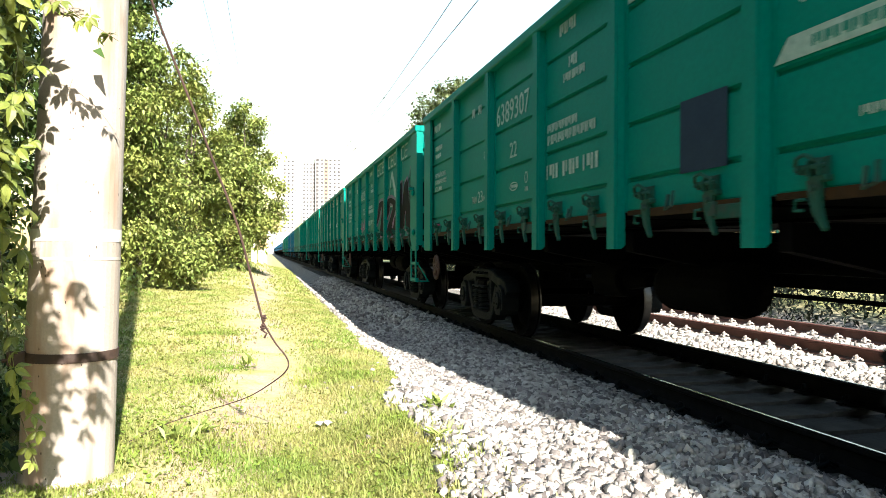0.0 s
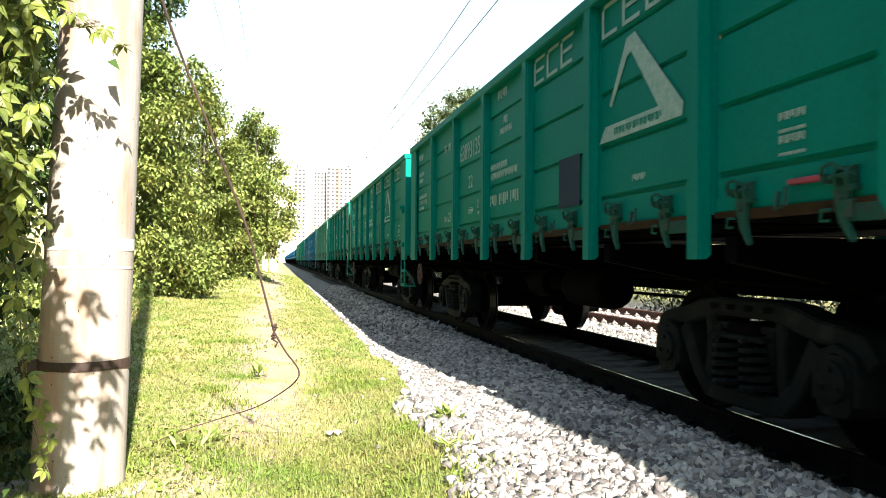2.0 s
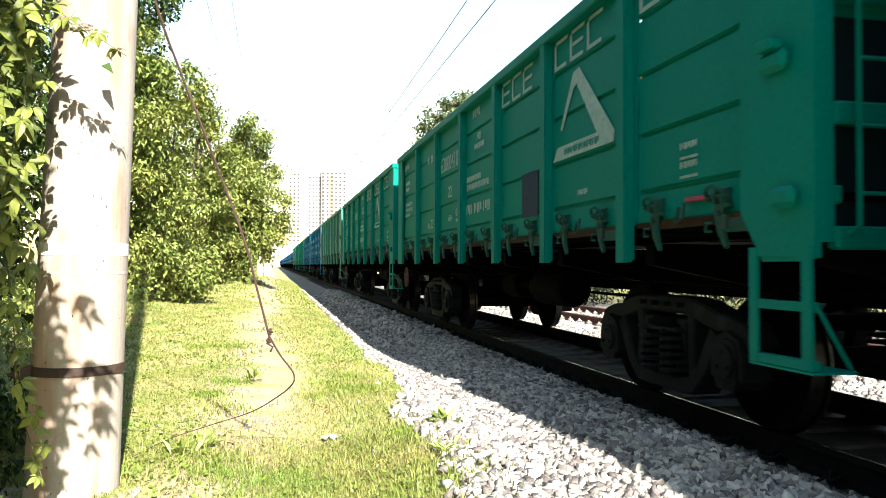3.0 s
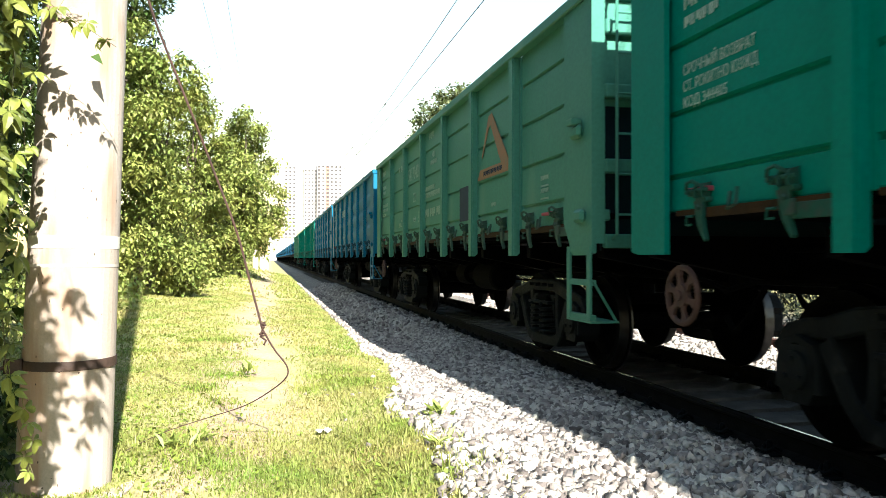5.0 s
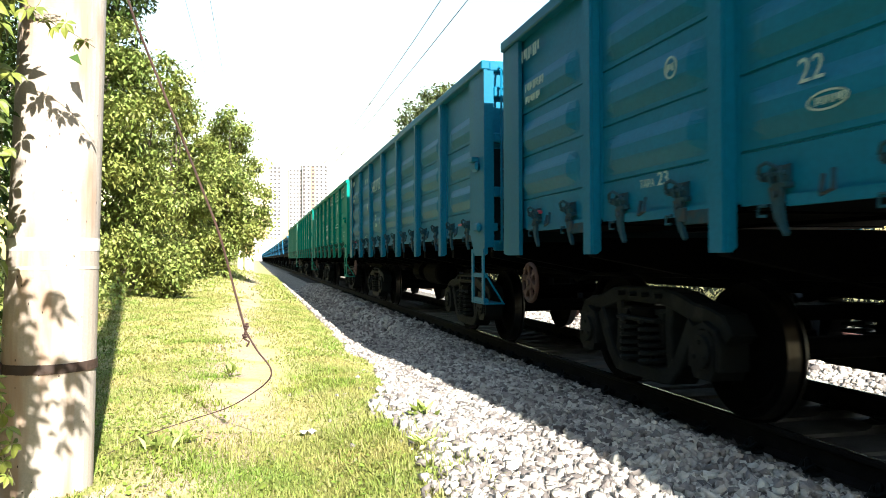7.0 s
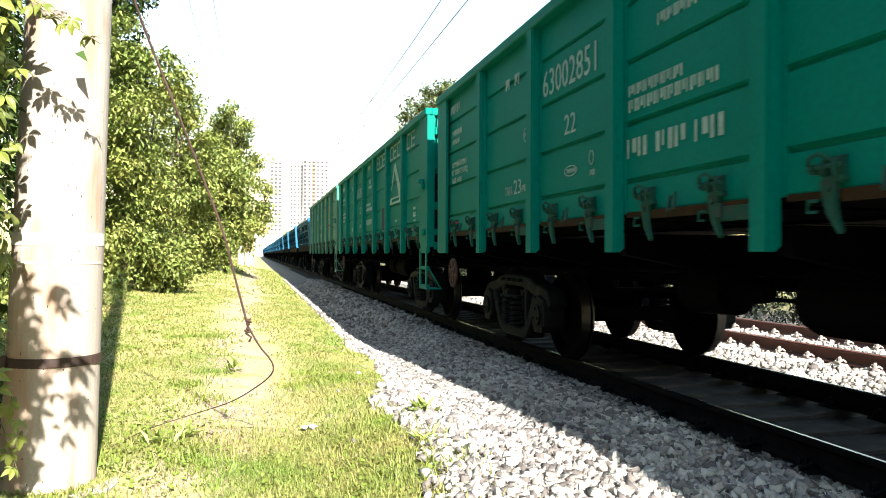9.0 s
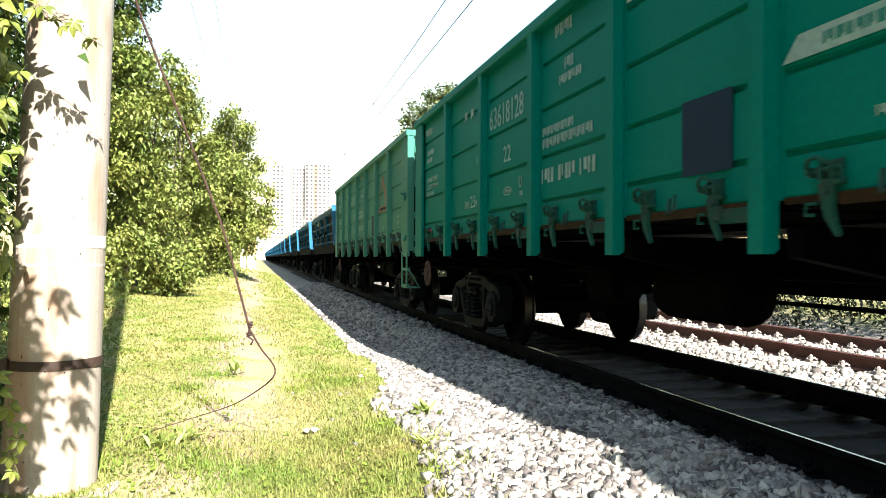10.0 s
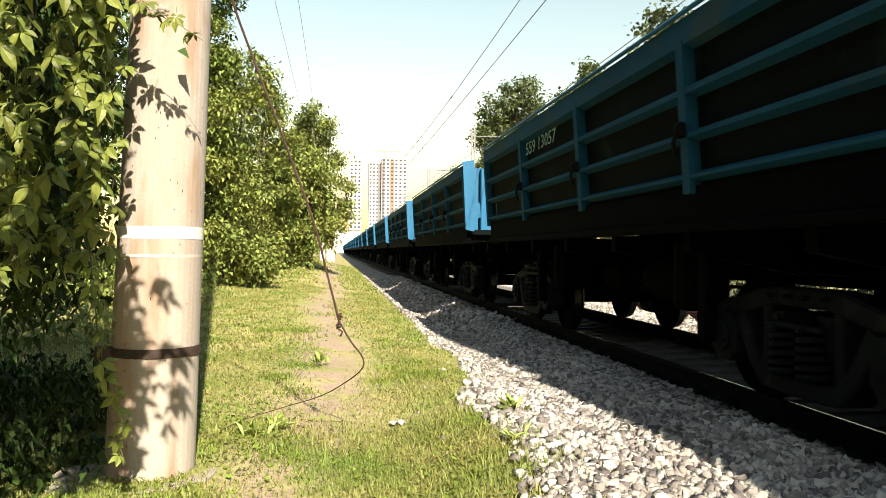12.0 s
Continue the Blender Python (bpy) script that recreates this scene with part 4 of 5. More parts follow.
def track(x, name, label, sleeper_mat, y0, y1):
    t = tagged(new(name), label, "railway track", kind="structure")
    for s in (-0.797, 0.797):
        bm = prism(bmesh.new(), [(x + s + px, pz) for px, pz in RAIL], "y", -60, 900)
        for f in bm.faces:
            f.material_index = 1 if abs(f.calc_center_median().z + 0.001) < 0.0005 else 0
        part("rail", bm, [M_RAIL if name == "track_2" else M_SHADERAIL, M_SHINE], t, "rail with a polished head")
    def sleeper():
        bm = bmesh.new()
        prism(bm, [(-1.35, -0.30), (-1.35, -0.185), (-1.05, -0.178), (-0.5, -0.182), (-0.4, -0.215), (0.4, -0.215), (0.5, -0.182), (1.05, -0.178), (1.35, -0.185), (1.35, -0.30)], "y", -0.12, 0.12)
        bmesh.ops.bevel(bm, geom=[e for e in bm.edges if e.calc_length() > 0.25 and min(v.co.z for v in e.verts) > -0.25], offset=0.02, segments=1, affect="EDGES")
        return bm
    def clip():
        bm = boxes((-0.16, 0.16, -0.09, 0.09, -0.18, -0.165), bevel=0.004)
        for sx in (-1, 1):
            tube(bm, [(sx * 0.06, -0.05, -0.15), (sx * 0.11, -0.05, -0.12), (sx * 0.15, -0.03, -0.15), (sx * 0.15, 0.03, -0.15), (sx * 0.11, 0.05, -0.12), (sx * 0.06, 0.05, -0.15)], 0.014, 5)
            lathe(bm, [(0.022, -0.17), (0.022, -0.10), (0.012, -0.085)], 6, "z", (sx * 0.115, 0, 0))
        return bm
    first, firstc = None, None
    k, y = 0, y0
    while y < y1:
        if first is None:
            first = part("sleeper", sleeper(), sleeper_mat, t, m=pose(x, y, 0))
            firstc = part("rail_fastening", clip(), M_SLEEPER if name == "track_2" else M_CAST, t, m=pose(x - 0.797, y, 0))
            again(firstc, t, pose(x + 0.797, y, 0))
        else:
            again(first, t, pose(x + random.uniform(-0.02, 0.02), y, 0, 0, 0, random.uniform(-0.7, 0.7)))
            if y < 30:
                for s in (-0.797, 0.797):
                    again(firstc, t, pose(x + s, y, 0))
        y += 0.545
    return t


track(TRACK_X, "track_1", "railway track with oily concrete sleepers under the train, darkened for its shade", M_SHADESLEEPER, -2.0, 70)
track(7.81, "track_2", "sunlit railway track with rusty rails and concrete sleepers", M_SLEEPER, -2.0, 70)

# loose ballast stones
rng = np.random.default_rng(4)


def rubble():
    """A split block: eight corners, twelve faces."""
    v = np.array([(x, y, z) for z in (-1, 1) for y in (-1, 1) for x in (-1, 1)], float) * 0.72
    f = [(0, 2, 3), (0, 3, 1), (4, 5, 7), (4, 7, 6), (0, 1, 5), (0, 5, 4), (2, 6, 7), (2, 7, 3), (0, 4, 6), (0, 6, 2), (1, 3, 7), (1, 7, 5)]
    return v, np.array(f)


def turns(n, tilt=math.pi):
    a, b, c = rng.uniform(0, math.tau, n), rng.uniform(-tilt, tilt, n), rng.uniform(0, math.tau, n)
    def rz(q):
        m = np.zeros((n, 3, 3)); m[:, 0, 0] = m[:, 1, 1] = np.cos(q); m[:, 0, 1] = -np.sin(q); m[:, 1, 0] = np.sin(q); m[:, 2, 2] = 1
        return m
    mx = np.zeros((n, 3, 3)); mx[:, 0, 0] = 1; mx[:, 1, 1] = mx[:, 2, 2] = np.cos(b); mx[:, 1, 2] = -np.sin(b); mx[:, 2, 1] = np.sin(b)
    return rz(a) @ mx @ rz(c)


def stones(name, xy, size, mat, label, z_up=0.35):
    n = len(xy)
    v, f = rubble()
    shape = (v[None] + rng.uniform(-0.42, 0.42, (n, 8, 3))) * rng.uniform(0.5, 1.4, (n, 1, 3))
    s = rng.uniform(0.6, 1.35, n) * size
    pts = np.einsum("nij,nkj->nki", turns(n), shape) * s[:, None, None]
    pts[:, :, 0] += xy[:, 0, None]
    pts[:, :, 1] += xy[:, 1, None]
    pts[:, :, 2] += (ground_z(xy[:, 0], xy[:, 1]) + s * rng.uniform(-0.5, z_up * 3, n))[:, None]
    faces = (f[None] + 8 * np.arange(n)[:, None, None]).reshape(-1, 3)
    ob = cloud(name, pts.reshape(-1, 3), faces, mat)
    return tagged(ob, label, "gravel", kind="stuff")


def scatter(n, x0, x1, y0, y1):
    return np.stack([rng.uniform(x0, x1, n), rng.uniform(y0, y1, n)], -1)


near = scatter(60000, 0.7, 3.32, 2.4, 14.0)
near = near[near[:, 0] + 0.12 * np.sin(near[:, 1] * 1.9) * np.sin(near[:, 1] * 0.7 + 1) > ballast_edge(near[:, 1]) + 0.3 * (rng.random(len(near)) - 0.45)]
stones("ballast_stones", near, 0.0225, M_STONE, "pale grey crushed stone ballast beside the track")
mid = scatter(15000, 1.36, 3.32, 14.0, 40.0)
stones("ballast_stones", mid, 0.036, M_STONE, "pale grey crushed stone ballast beside the track")
stones("ballast_stones", scatter(15000, 5.2, 9.7, 3.0, 22.0), 0.032, M_STONE, "pale crushed stone between the two tracks", 0.2)
strays = scatter(34, 0.25, 1.2, 2.4, 9.0)
stones("stray_stones", strays, 0.017, M_STONE, "stray ballast stones in the grass", 0.2)

# grass
M_GRASS = material("grass_blades", (0.16, 0.26, 0.034), (0.40, 0.36, 0.125), 0.6, 0, 1.3, 0.0, 30, island=0.35, transl=0.35)


def blades(name, xy, height, width, label, mat):
    n = len(xy)
    a = rng.uniform(0, math.tau, n)
    lean = rng.uniform(0.2, 1.25, n)
    h = height * rng.uniform(0.4, 1.3, n)
    d = np.stack([np.cos(a), np.sin(a), np.zeros(n)], -1)
    sd = np.stack([-np.sin(a), np.cos(a), np.zeros(n)], -1) * (width * rng.uniform(0.6, 1.3, n))[:, None]
    base = np.stack([xy[:, 0], xy[:, 1], ground_z(xy[:, 0], xy[:, 1]) - 0.005], -1)
    up = np.array([0, 0, 1.0])
    midp = base + d * (h * lean * 0.4)[:, None] + up * (h * (0.66 - 0.12 * lean))[:, None]
    tip = base + d * (h * lean)[:, None] + up * (h * (1 - 0.38 * lean))[:, None]
    v = np.stack([base - sd, base + sd, midp + sd * 0.7, midp - sd * 0.7, tip], 1)
    f = np.array([(0, 1, 2), (0, 2, 3), (3, 2, 4)])
    faces = (f[None] + 5 * np.arange(n)[:, None, None]).reshape(-1, 3)
    return tagged(cloud(name, v.reshape(-1, 3), faces, mat), label, "grass", kind="stuff")


def verge(n, y0, y1, x0=-3.4, x1=1.6):
    p = scatter(n, x0, x1, y0, y1)
    worn = np.exp(-((p[:, 0] + 0.2 + 0.25 * np.sin(p[:, 1] * 0.5)) / 0.46) ** 2)
    patch = 0.5 + 0.5 * np.sin(p[:, 0] * 3.1 + 1.3 * np.sin(p[:, 1] * 1.7)) * np.cos(p[:, 1] * 2.3 + p[:, 0])
    keep = rng.random(n) > 1.02 * worn * (0.68 + 0.32 * patch) + 0.30 * patch
    e = ballast_edge(p[:, 1]) + 0.1 * np.sin(p[:, 1] * 2.7 + 1)
    keep &= (p[:, 0] < e - 0.15) | ((p[:, 0] < e + 0.12) & (rng.random(n) < 0.3))
    return p[keep]


blades("grass", verge(150000, 2.4, 9.0), 0.033, 0.0036, "short sunlit grass with dry patches", M_GRASS)
blades("grass", verge(70000, 9.0, 22.0), 0.045, 0.009, "short sunlit grass with dry patches", M_GRASS)
blades("grass", verge(26000, 22.0, 60.0, -5), 0.09, 0.022, "short sunlit grass with dry patches", M_GRASS)
blades("grass", verge(60000, 2.6, 5.2, -1.6, 1.4), 0.04, 0.0034, "short sunlit grass with dry patches", M_GRASS)
blades("grass", scatter(22000, -1.5, 0.85, 2.6, 5.4), 0.03, 0.0032, "thin dry grass over the trodden soil", M_GRASS)
tuft = np.concatenate([rng.normal((0.75, 4.2), (0.16, 0.5), (1800, 2)), rng.normal((0.95, 4.0), (0.12, 0.35), (900, 2)), rng.normal((-0.4, 4.7), (0.2, 0.25), (1200, 2)), rng.normal((0.6, 6.3), (0.25, 1.2), (2200, 2))])
blades("tall_grass", tuft[::2], 0.075, 0.0035, "taller grass tufts at the ballast edge", M_GRASS)

# clover and plantain between the blades
cl = verge(16000, 2.4, 10.0)
cl = cl[np.sin(cl[:, 0] * 4.0 + 2 * np.sin(cl[:, 1] * 1.1)) * np.cos(cl[:, 1] * 2.1) > -0.25]
M_CLOVER = material("clover_leaves", (0.14, 0.24, 0.025), (0.24, 0.29, 0.045), 0.6, 0, 1.1, 0.0, 30, island=0.4, transl=0.3)


def flat_leaves(name, xy, size, mat):
    n = len(xy)
    a, tl = rng.uniform(0, math.tau, n), rng.normal(0.25, 0.3, n)
    p = np.stack([xy[:, 0], xy[:, 1], ground_z(xy[:, 0], xy[:, 1]) + rng.uniform(0.004, 0.03, n)], -1)
    d = np.stack([np.cos(a) * np.cos(tl), np.sin(a) * np.cos(tl), np.sin(tl)], -1)
    w = np.stack([-np.sin(a), np.cos(a), rng.normal(0, 0.3, n)], -1)
    L = (size * rng.uniform(0.5, 1.4, n))[:, None]
    v = np.stack([p, p + d * L * 0.5 + w * L * 0.33, p + d * L, p + d * L * 0.5 - w * L * 0.33], 1)
    return tagged(cloud(name, v.reshape(-1, 3), np.arange(n * 4).reshape(-1, 4), mat), "small clover leaves among the grass", "clover", kind="stuff")


flat_leaves("clover", cl[cl[:, 1] > 3.2][::2], 0.024, M_CLOVER)
rosettes = np.concatenate([rng.normal((-0.52, 4.6), (0.16, 0.4), (900, 2)), rng.normal((-0.75, 5.6), (0.3, 0.6), (900, 2)), rng.normal((0.55, 3.9), (0.2, 0.4), (700, 2)), rng.normal((-1.3, 8.5), (0.6, 1.6), (1500, 2))])
flat_leaves("clover", rosettes[::2], 0.03, M_CLOVER)
for k in range(26):
    y = rng.uniform(3.6, 11.0)
    spot = (rng.uniform(-1.9, -0.35), y) if k % 3 else (rng.uniform(0.35, 0.9), y)
    clump = rng.normal(spot, (0.10, 0.13), (260, 2))
    blades("grass_clump", clump, 0.05, 0.0045, "darker clump of longer grass in the verge", M_CLOVER)

# ---- pole ----
POLE = (-0.98, 4.10)
M_IRON = material("rusty_iron_band", (0.05, 0.035, 0.03), (0.08, 0.045, 0.03), 0.8, 0.3, 12, 0.3)
M_LIME = material("whitewash_band", (0.78, 0.76, 0.70), (0.7, 0.68, 0.62), 0.9, 0, 8, 0.2)
M_SCAR = material("exposed_aggregate", (0.25, 0.2, 0.15), (0.38, 0.33, 0.28), 0.95, 0, 30, 1.0, 60)
pole = tagged(new("concrete_pole"), "round tapered weathered concrete pole with an iron band", "pole")
lean = Vector((0.0375, -0.012, 1))


def pole_at(z):
    return Vector((POLE[0], POLE[1], 0)) + lean * z


def pole_r(z):
    return 0.216 - 0.011 * z


def ring(z0, z1, extra, steps=1):
    bm = bmesh.new()
    k = 40
    rows = []
    for i in range(steps + 1):
        z = z0 + (z1 - z0) * i / steps
        c = pole_at(z)
        rows.append([bm.verts.new((c.x + (pole_r(z) + extra) * math.cos(a * math.tau / k), c.y + (pole_r(z) + extra) * math.sin(a * math.tau / k), z)) for a in range(k)])
    for u, w in zip(rows, rows[1:]):
        for a in range(k):
            bm.faces.new((u[a], u[(a + 1) % k], w[(a + 1) % k], w[a]))
    bm.faces.new(rows[0][::-1])
    bm.faces.new(rows[-1])
    return bm


part("shaft", ring(-0.3, 11.0, 0, 30), M_CONC, pole, smooth=False)
part("iron_band", ring(0.60, 0.645, 0.006), M_IRON, pole, "rusty iron strap")
part("lime_band", ring(1.175, 1.235, 0.002), M_LIME, pole, "whitewashed ring")
part("cement_seam", ring(1.085, 1.10, 0.0015), material("pale_cement_seam", (0.5, 0.46, 0.40), (0.44, 0.39, 0.34), 0.92, 0, 6, 0.1), pole, "thin pale cement seam")
bm = bmesh.new()
box(bm, -0.03, 0.05, -0.03, 0.0, 0.585, 0.655, 0.006)
tube(bm, [(-0.05, -0.02, 0.61), (0.0, -0.015, 0.62)], 0.01)
part("strap_clamp", bm, M_IRON, pole, m=pose(POLE[0] - 0.2, POLE[1] - 0.12, 0))
bm = bmesh.new()
bmesh.ops.create_icosphere(bm, subdivisions=2, radius=1)
for v in bm.verts:
    v.co = Vector((v.co.x * 0.062, v.co.y * 0.02, v.co.z * 0.036)) * (1 + 0.3 * noise.noise(v.co * 3))
c = pole_at(2.27)
part("spalled_patch", bm, M_SCAR, pole, "spalled patch of exposed aggregate", m=pose(c.x - 0.03, c.y - pole_r(2.27) + 0.005, 2.27, 0, 0, -6))
bm = bmesh.new()
prism(bm, [(0.38 * (1 + 0.5 * noise.noise(Vector((math.cos(a * 0.4) * 2, math.sin(a * 0.4) * 2, 7)))) * math.cos(a * 0.4) - 0.06, 0.33 * math.sin(a * 0.4) - 0.05) for a in range(16)], "z", -0.15, 0.012)
part("footing", bm, M_CONC, pole, "cracked concrete footing", m=pose(POLE[0], POLE[1], 0, 0, 0, 12))
bm = tube(bmesh.new(), [pole_at(z) + Vector((0.12, -0.17, 0)) + Vector((0.06 * math.sin(z * 2.0), 0, 0)) for z in np.arange(2.05, 4.2, 0.15)], 0.006, 5)
part("earth_wire", bm, M_IRON, pole)

bm = bmesh.new()
for k in range(70):
    z, a = random.uniform(0.05, 2.5), math.radians(random.uniform(200, 345))
    c, r = pole_at(z), pole_r(z) + 0.0015
    side, out = Vector((-math.sin(a), math.cos(a), 0)), Vector((math.cos(a), math.sin(a), 0))
    w, h = random.uniform(0.0015, 0.004), random.uniform(0.002, 0.009)
    mid_ = Vector((c.x, c.y, z)) + out * r
    rim = [bm.verts.new(mid_ + side * w * random.uniform(0.6, 1.3) * math.cos(q) + Vector((0, 0, h * random.uniform(0.6, 1.3) * math.sin(q)))) for q in (0, 1.05, 2.1, 3.14, 4.2, 5.24)]
    bm.faces.new(rim)
tagged(part("air_pocket", bm, M_IRON, pole, "small dark air pockets in the concrete"), kind="stuff")

# hanging rusty cable
wire = tagged(new("hanging_cable"), "rusty steel cable hanging from the pole with a knotted end", "cable")
M_CABLE = material("rusty_cable", (0.075, 0.036, 0.026), (0.045, 0.026, 0.022), 0.8, 0.2, 30, 0.3)
down = [(-0.9, 4.25, 6.6), (-0.84, 4.33, 4.2), (-0.76, 4.42, 3.0), (-0.66, 4.47, 2.56), (-0.56, 4.56, 2.27), (-0.44, 4.59, 1.96), (-0.31, 4.68, 1.61), (-0.19, 4.71, 1.28), (-0.11, 4.75, 0.97), (-0.04, 4.74, 0.7)]
tail = [(-0.04, 4.74, 0.7), (0.03, 4.73, 0.58), (0.085, 4.72, 0.51), (0.11, 4.72, 0.46), (0.10, 4.73, 0.41), (0.03, 4.83, 0.33), (-0.14, 4.96, 0.21), (-0.39, 5.1, 0.11), (-0.63, 5.03, 0.05), (-0.78, 4.6, 0.05)]


def curve_pts(pts, n=6):
    p = [Vector(q) for q in pts]
    out = []
    for i in range(len(p) - 1):
        a, b, c, d = p[max(i - 1, 0)], p[i], p[i + 1], p[min(i + 2, len(p) - 1)]
        for k in range(n):
            t = k / n
            out.append(0.5 * ((2 * b) + (c - a) * t + (2 * a - 5 * b + 4 * c - d) * t * t + (3 * b - a - 3 * c + d) * t ** 3))
    return out + [p[-1]]


part("upper_strand", tube(bmesh.new(), curve_pts(down), 0.0072, 6), M_CABLE, wire)
part("loose_end", tube(bmesh.new(), curve_pts(tail), 0.0065, 6, 0.0022), M_CABLE, wire)
bm = tube(bmesh.new(), [((0.007 + 0.006 * math.sin(k * 0.21)) * math.cos(k * 0.8), (0.007 + 0.006 * math.sin(k * 0.21)) * math.sin(k * 0.8), 0.085 - 0.002 * k) for k in range(44)] + [(0.03, -0.01, -0.02), (0.02, 0, -0.05)], 0.0065, 6)
part("knot", bm, M_CABLE, wire, "twisted wire knot", m=pose(-0.045, 4.735, 0.66, 0, 8, 0))

# litter
bm = bmesh.new()
bmesh.ops.create_grid(bm, x_segments=6, y_segments=4, size=0.5)
for v in bm.verts:
    v.co = Vector((v.co.x * 0.11, v.co.y * 0.07, 0.02 + 0.03 * noise.noise(v.co * 4)))
bmesh.ops.solidify(bm, geom=bm.faces[:], thickness=0.003)
litter = part("plastic_scrap", bm, material("dirty_white_plastic", (0.5, 0.51, 0.5), (0.4, 0.4, 0.37), 0.4, 0, 20, 0.1), None, m=pose(0.37, 5.33, float(ground_z(0.37, 5.33)) + 0.01, 0, 0, 15))
tagged(litter, "crumpled scrap of white plastic in the grass", "litter")

# ---- trees and bushes ----
M_BARK = material("grey_brown_bark", (0.12, 0.095, 0.07), (0.07, 0.055, 0.04), 0.95, 0, 6, 0.6, 30)
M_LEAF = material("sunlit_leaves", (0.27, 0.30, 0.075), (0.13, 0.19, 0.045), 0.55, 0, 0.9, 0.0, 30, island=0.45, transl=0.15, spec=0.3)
# darker copy of the foliage, with the shade put into the leaf colour
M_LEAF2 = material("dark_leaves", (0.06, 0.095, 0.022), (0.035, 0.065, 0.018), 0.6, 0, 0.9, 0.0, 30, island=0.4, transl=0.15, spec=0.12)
M_OAK = material("dusty_leaves", (0.12, 0.15, 0.05), (0.08, 0.11, 0.04), 0.6, 0, 0.9, 0.0, 30, island=0.35, transl=0.25)


def leaf_cloud(name, centres, per, spread_r, size, mat, parent, squash=0.75, hang=0.3):
    """Many small folded leaves in clumps round the given centres."""
    n = len(centres) * per
    c = np.repeat(np.asarray(centres), per, 0)
    p = c + rng.normal(0, spread_r, (n, 3)) * (1, 1, squash)
    a = rng.uniform(0, math.tau, n)
    tilt = rng.normal(-hang, 0.55, n)
    d = np.stack([np.cos(a) * np.cos(tilt), np.sin(a) * np.cos(tilt), np.sin(tilt)], -1)
    s = np.stack([-np.sin(a), np.cos(a), rng.normal(0, 0.5, n)], -1)
    s /= np.linalg.norm(s, axis=1)[:, None]
    L = (size * rng.uniform(0.6, 1.3, n))[:, None]
    v = np.stack([p, p + d * L * 0.4 + s * L * 0.3 + (0, 0, 0.02), p + d * L - (0, 0, 0.03), p + d * L * 0.4 - s * L * 0.3], 1)
    faces = np.arange(n * 4).reshape(-1, 4)
    return cloud(name, v.reshape(-1, 3), faces, mat, parent)


def tree(name, x, y, height, blobs, clumps, per, size, mat, label, trunk_r=0.12, parts_from=None, z0=None):
    """Trunk with limbs towards each lobe of the crown; blobs: (dx, dy, z, radius)."""
    z0 = float(ground_z(x, y)) if z0 is None else z0
    t = tagged(new(name), label, "bush" if "bush" in name else "tree")
    t.location = (x, y, z0)
    bm = bmesh.new()
    fork = height * 0.28
    tube(bm, [(0, 0, -0.2), (0.05, 0.02, fork * 0.5), (0.0, 0.05, fork), (0.1, 0.0, height * 0.72)], trunk_r, 7, trunk_r * 0.35)
    part("trunk", bm, M_BARK, t)
    centres = []
    vol = sum(b[3] ** 2 for b in blobs)
    for dx, dy, z, r in blobs:
        bm = tube(bmesh.new(), [(0, 0, fork * random.uniform(0.6, 1.2)), (dx * 0.45 + 0.1, dy * 0.45, z * 0.55 + fork * 0.3), (dx, dy, z)], trunk_r * 0.5, 5, trunk_r * 0.12)
        part("limb", bm, M_BARK, t)
        k = max(4, int(clumps * r * r / vol))
        q = rng.normal(0, 1, (k, 3))
        q /= np.linalg.norm(q, axis=1)[:, None]
        centres.append(np.array((dx, dy, z)) + q * (r * rng.uniform(0.35, 1.0, k) ** 0.6)[:, None] * (1, 1, 0.95))
    leaf_cloud("crown", np.concatenate(centres), per, 0.08 + size * 0.65, size, mat, t)
    return t


def lobes(n, r, z0, z1, br, seed):
    g = random.Random(seed)
    out = []
    for i in range(n):
        f = i / max(1, n - 1)
        a = g.uniform(0, math.tau)
        taper = math.sin(math.pi * (0.22 + 0.68 * f))
        out.append((math.cos(a) * r * taper * g.uniform(0.4, 1), math.sin(a) * r * taper * g.uniform(0.4, 1), z0 + (z1 - z0) * f, br * g.uniform(0.75, 1.15) * (0.6 + 0.5 * taper)))
    return out


tree("ash_tree", -3.05, 21.0, 6.9, lobes(13, 1.5, 0.9, 6.3, 0.93, 3), 360, 84, 0.125, M_LEAF, "bushy sunlit green ash tree at the edge of the verge")
tree("ash_tree", -1.15, 31.0, 6.8, lobes(11, 1.4, 0.8, 6.0, 1.0, 5), 290, 74, 0.15, M_LEAF, "rounded sunlit green ash tree beside the path")
tree("ash_tree", -2.7, 26.0, 6.3, lobes(10, 1.25, 0.8, 5.7, 0.85, 8), 250, 68, 0.14, M_LEAF, "bushy green ash tree behind the verge")
tree("bush", -3.0, 18.6, 1.6, lobes(5, 0.7, 0.45, 1.2, 0.42, 11), 110, 40, 0.12, M_LEAF, "low leafy green bush on the grass", 0.04)
tree("bush", -2.2, 19.6, 1.3, lobes(4, 0.5, 0.35, 0.9, 0.36, 12), 70, 40, 0.12, M_LEAF, "low leafy green bush on the grass", 0.04)
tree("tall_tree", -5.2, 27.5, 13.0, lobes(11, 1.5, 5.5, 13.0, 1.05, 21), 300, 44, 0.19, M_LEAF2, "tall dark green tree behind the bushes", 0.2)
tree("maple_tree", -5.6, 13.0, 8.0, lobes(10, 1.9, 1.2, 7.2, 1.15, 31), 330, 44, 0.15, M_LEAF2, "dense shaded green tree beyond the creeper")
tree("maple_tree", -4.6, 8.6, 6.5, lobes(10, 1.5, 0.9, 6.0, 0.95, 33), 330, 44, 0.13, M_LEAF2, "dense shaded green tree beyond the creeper")
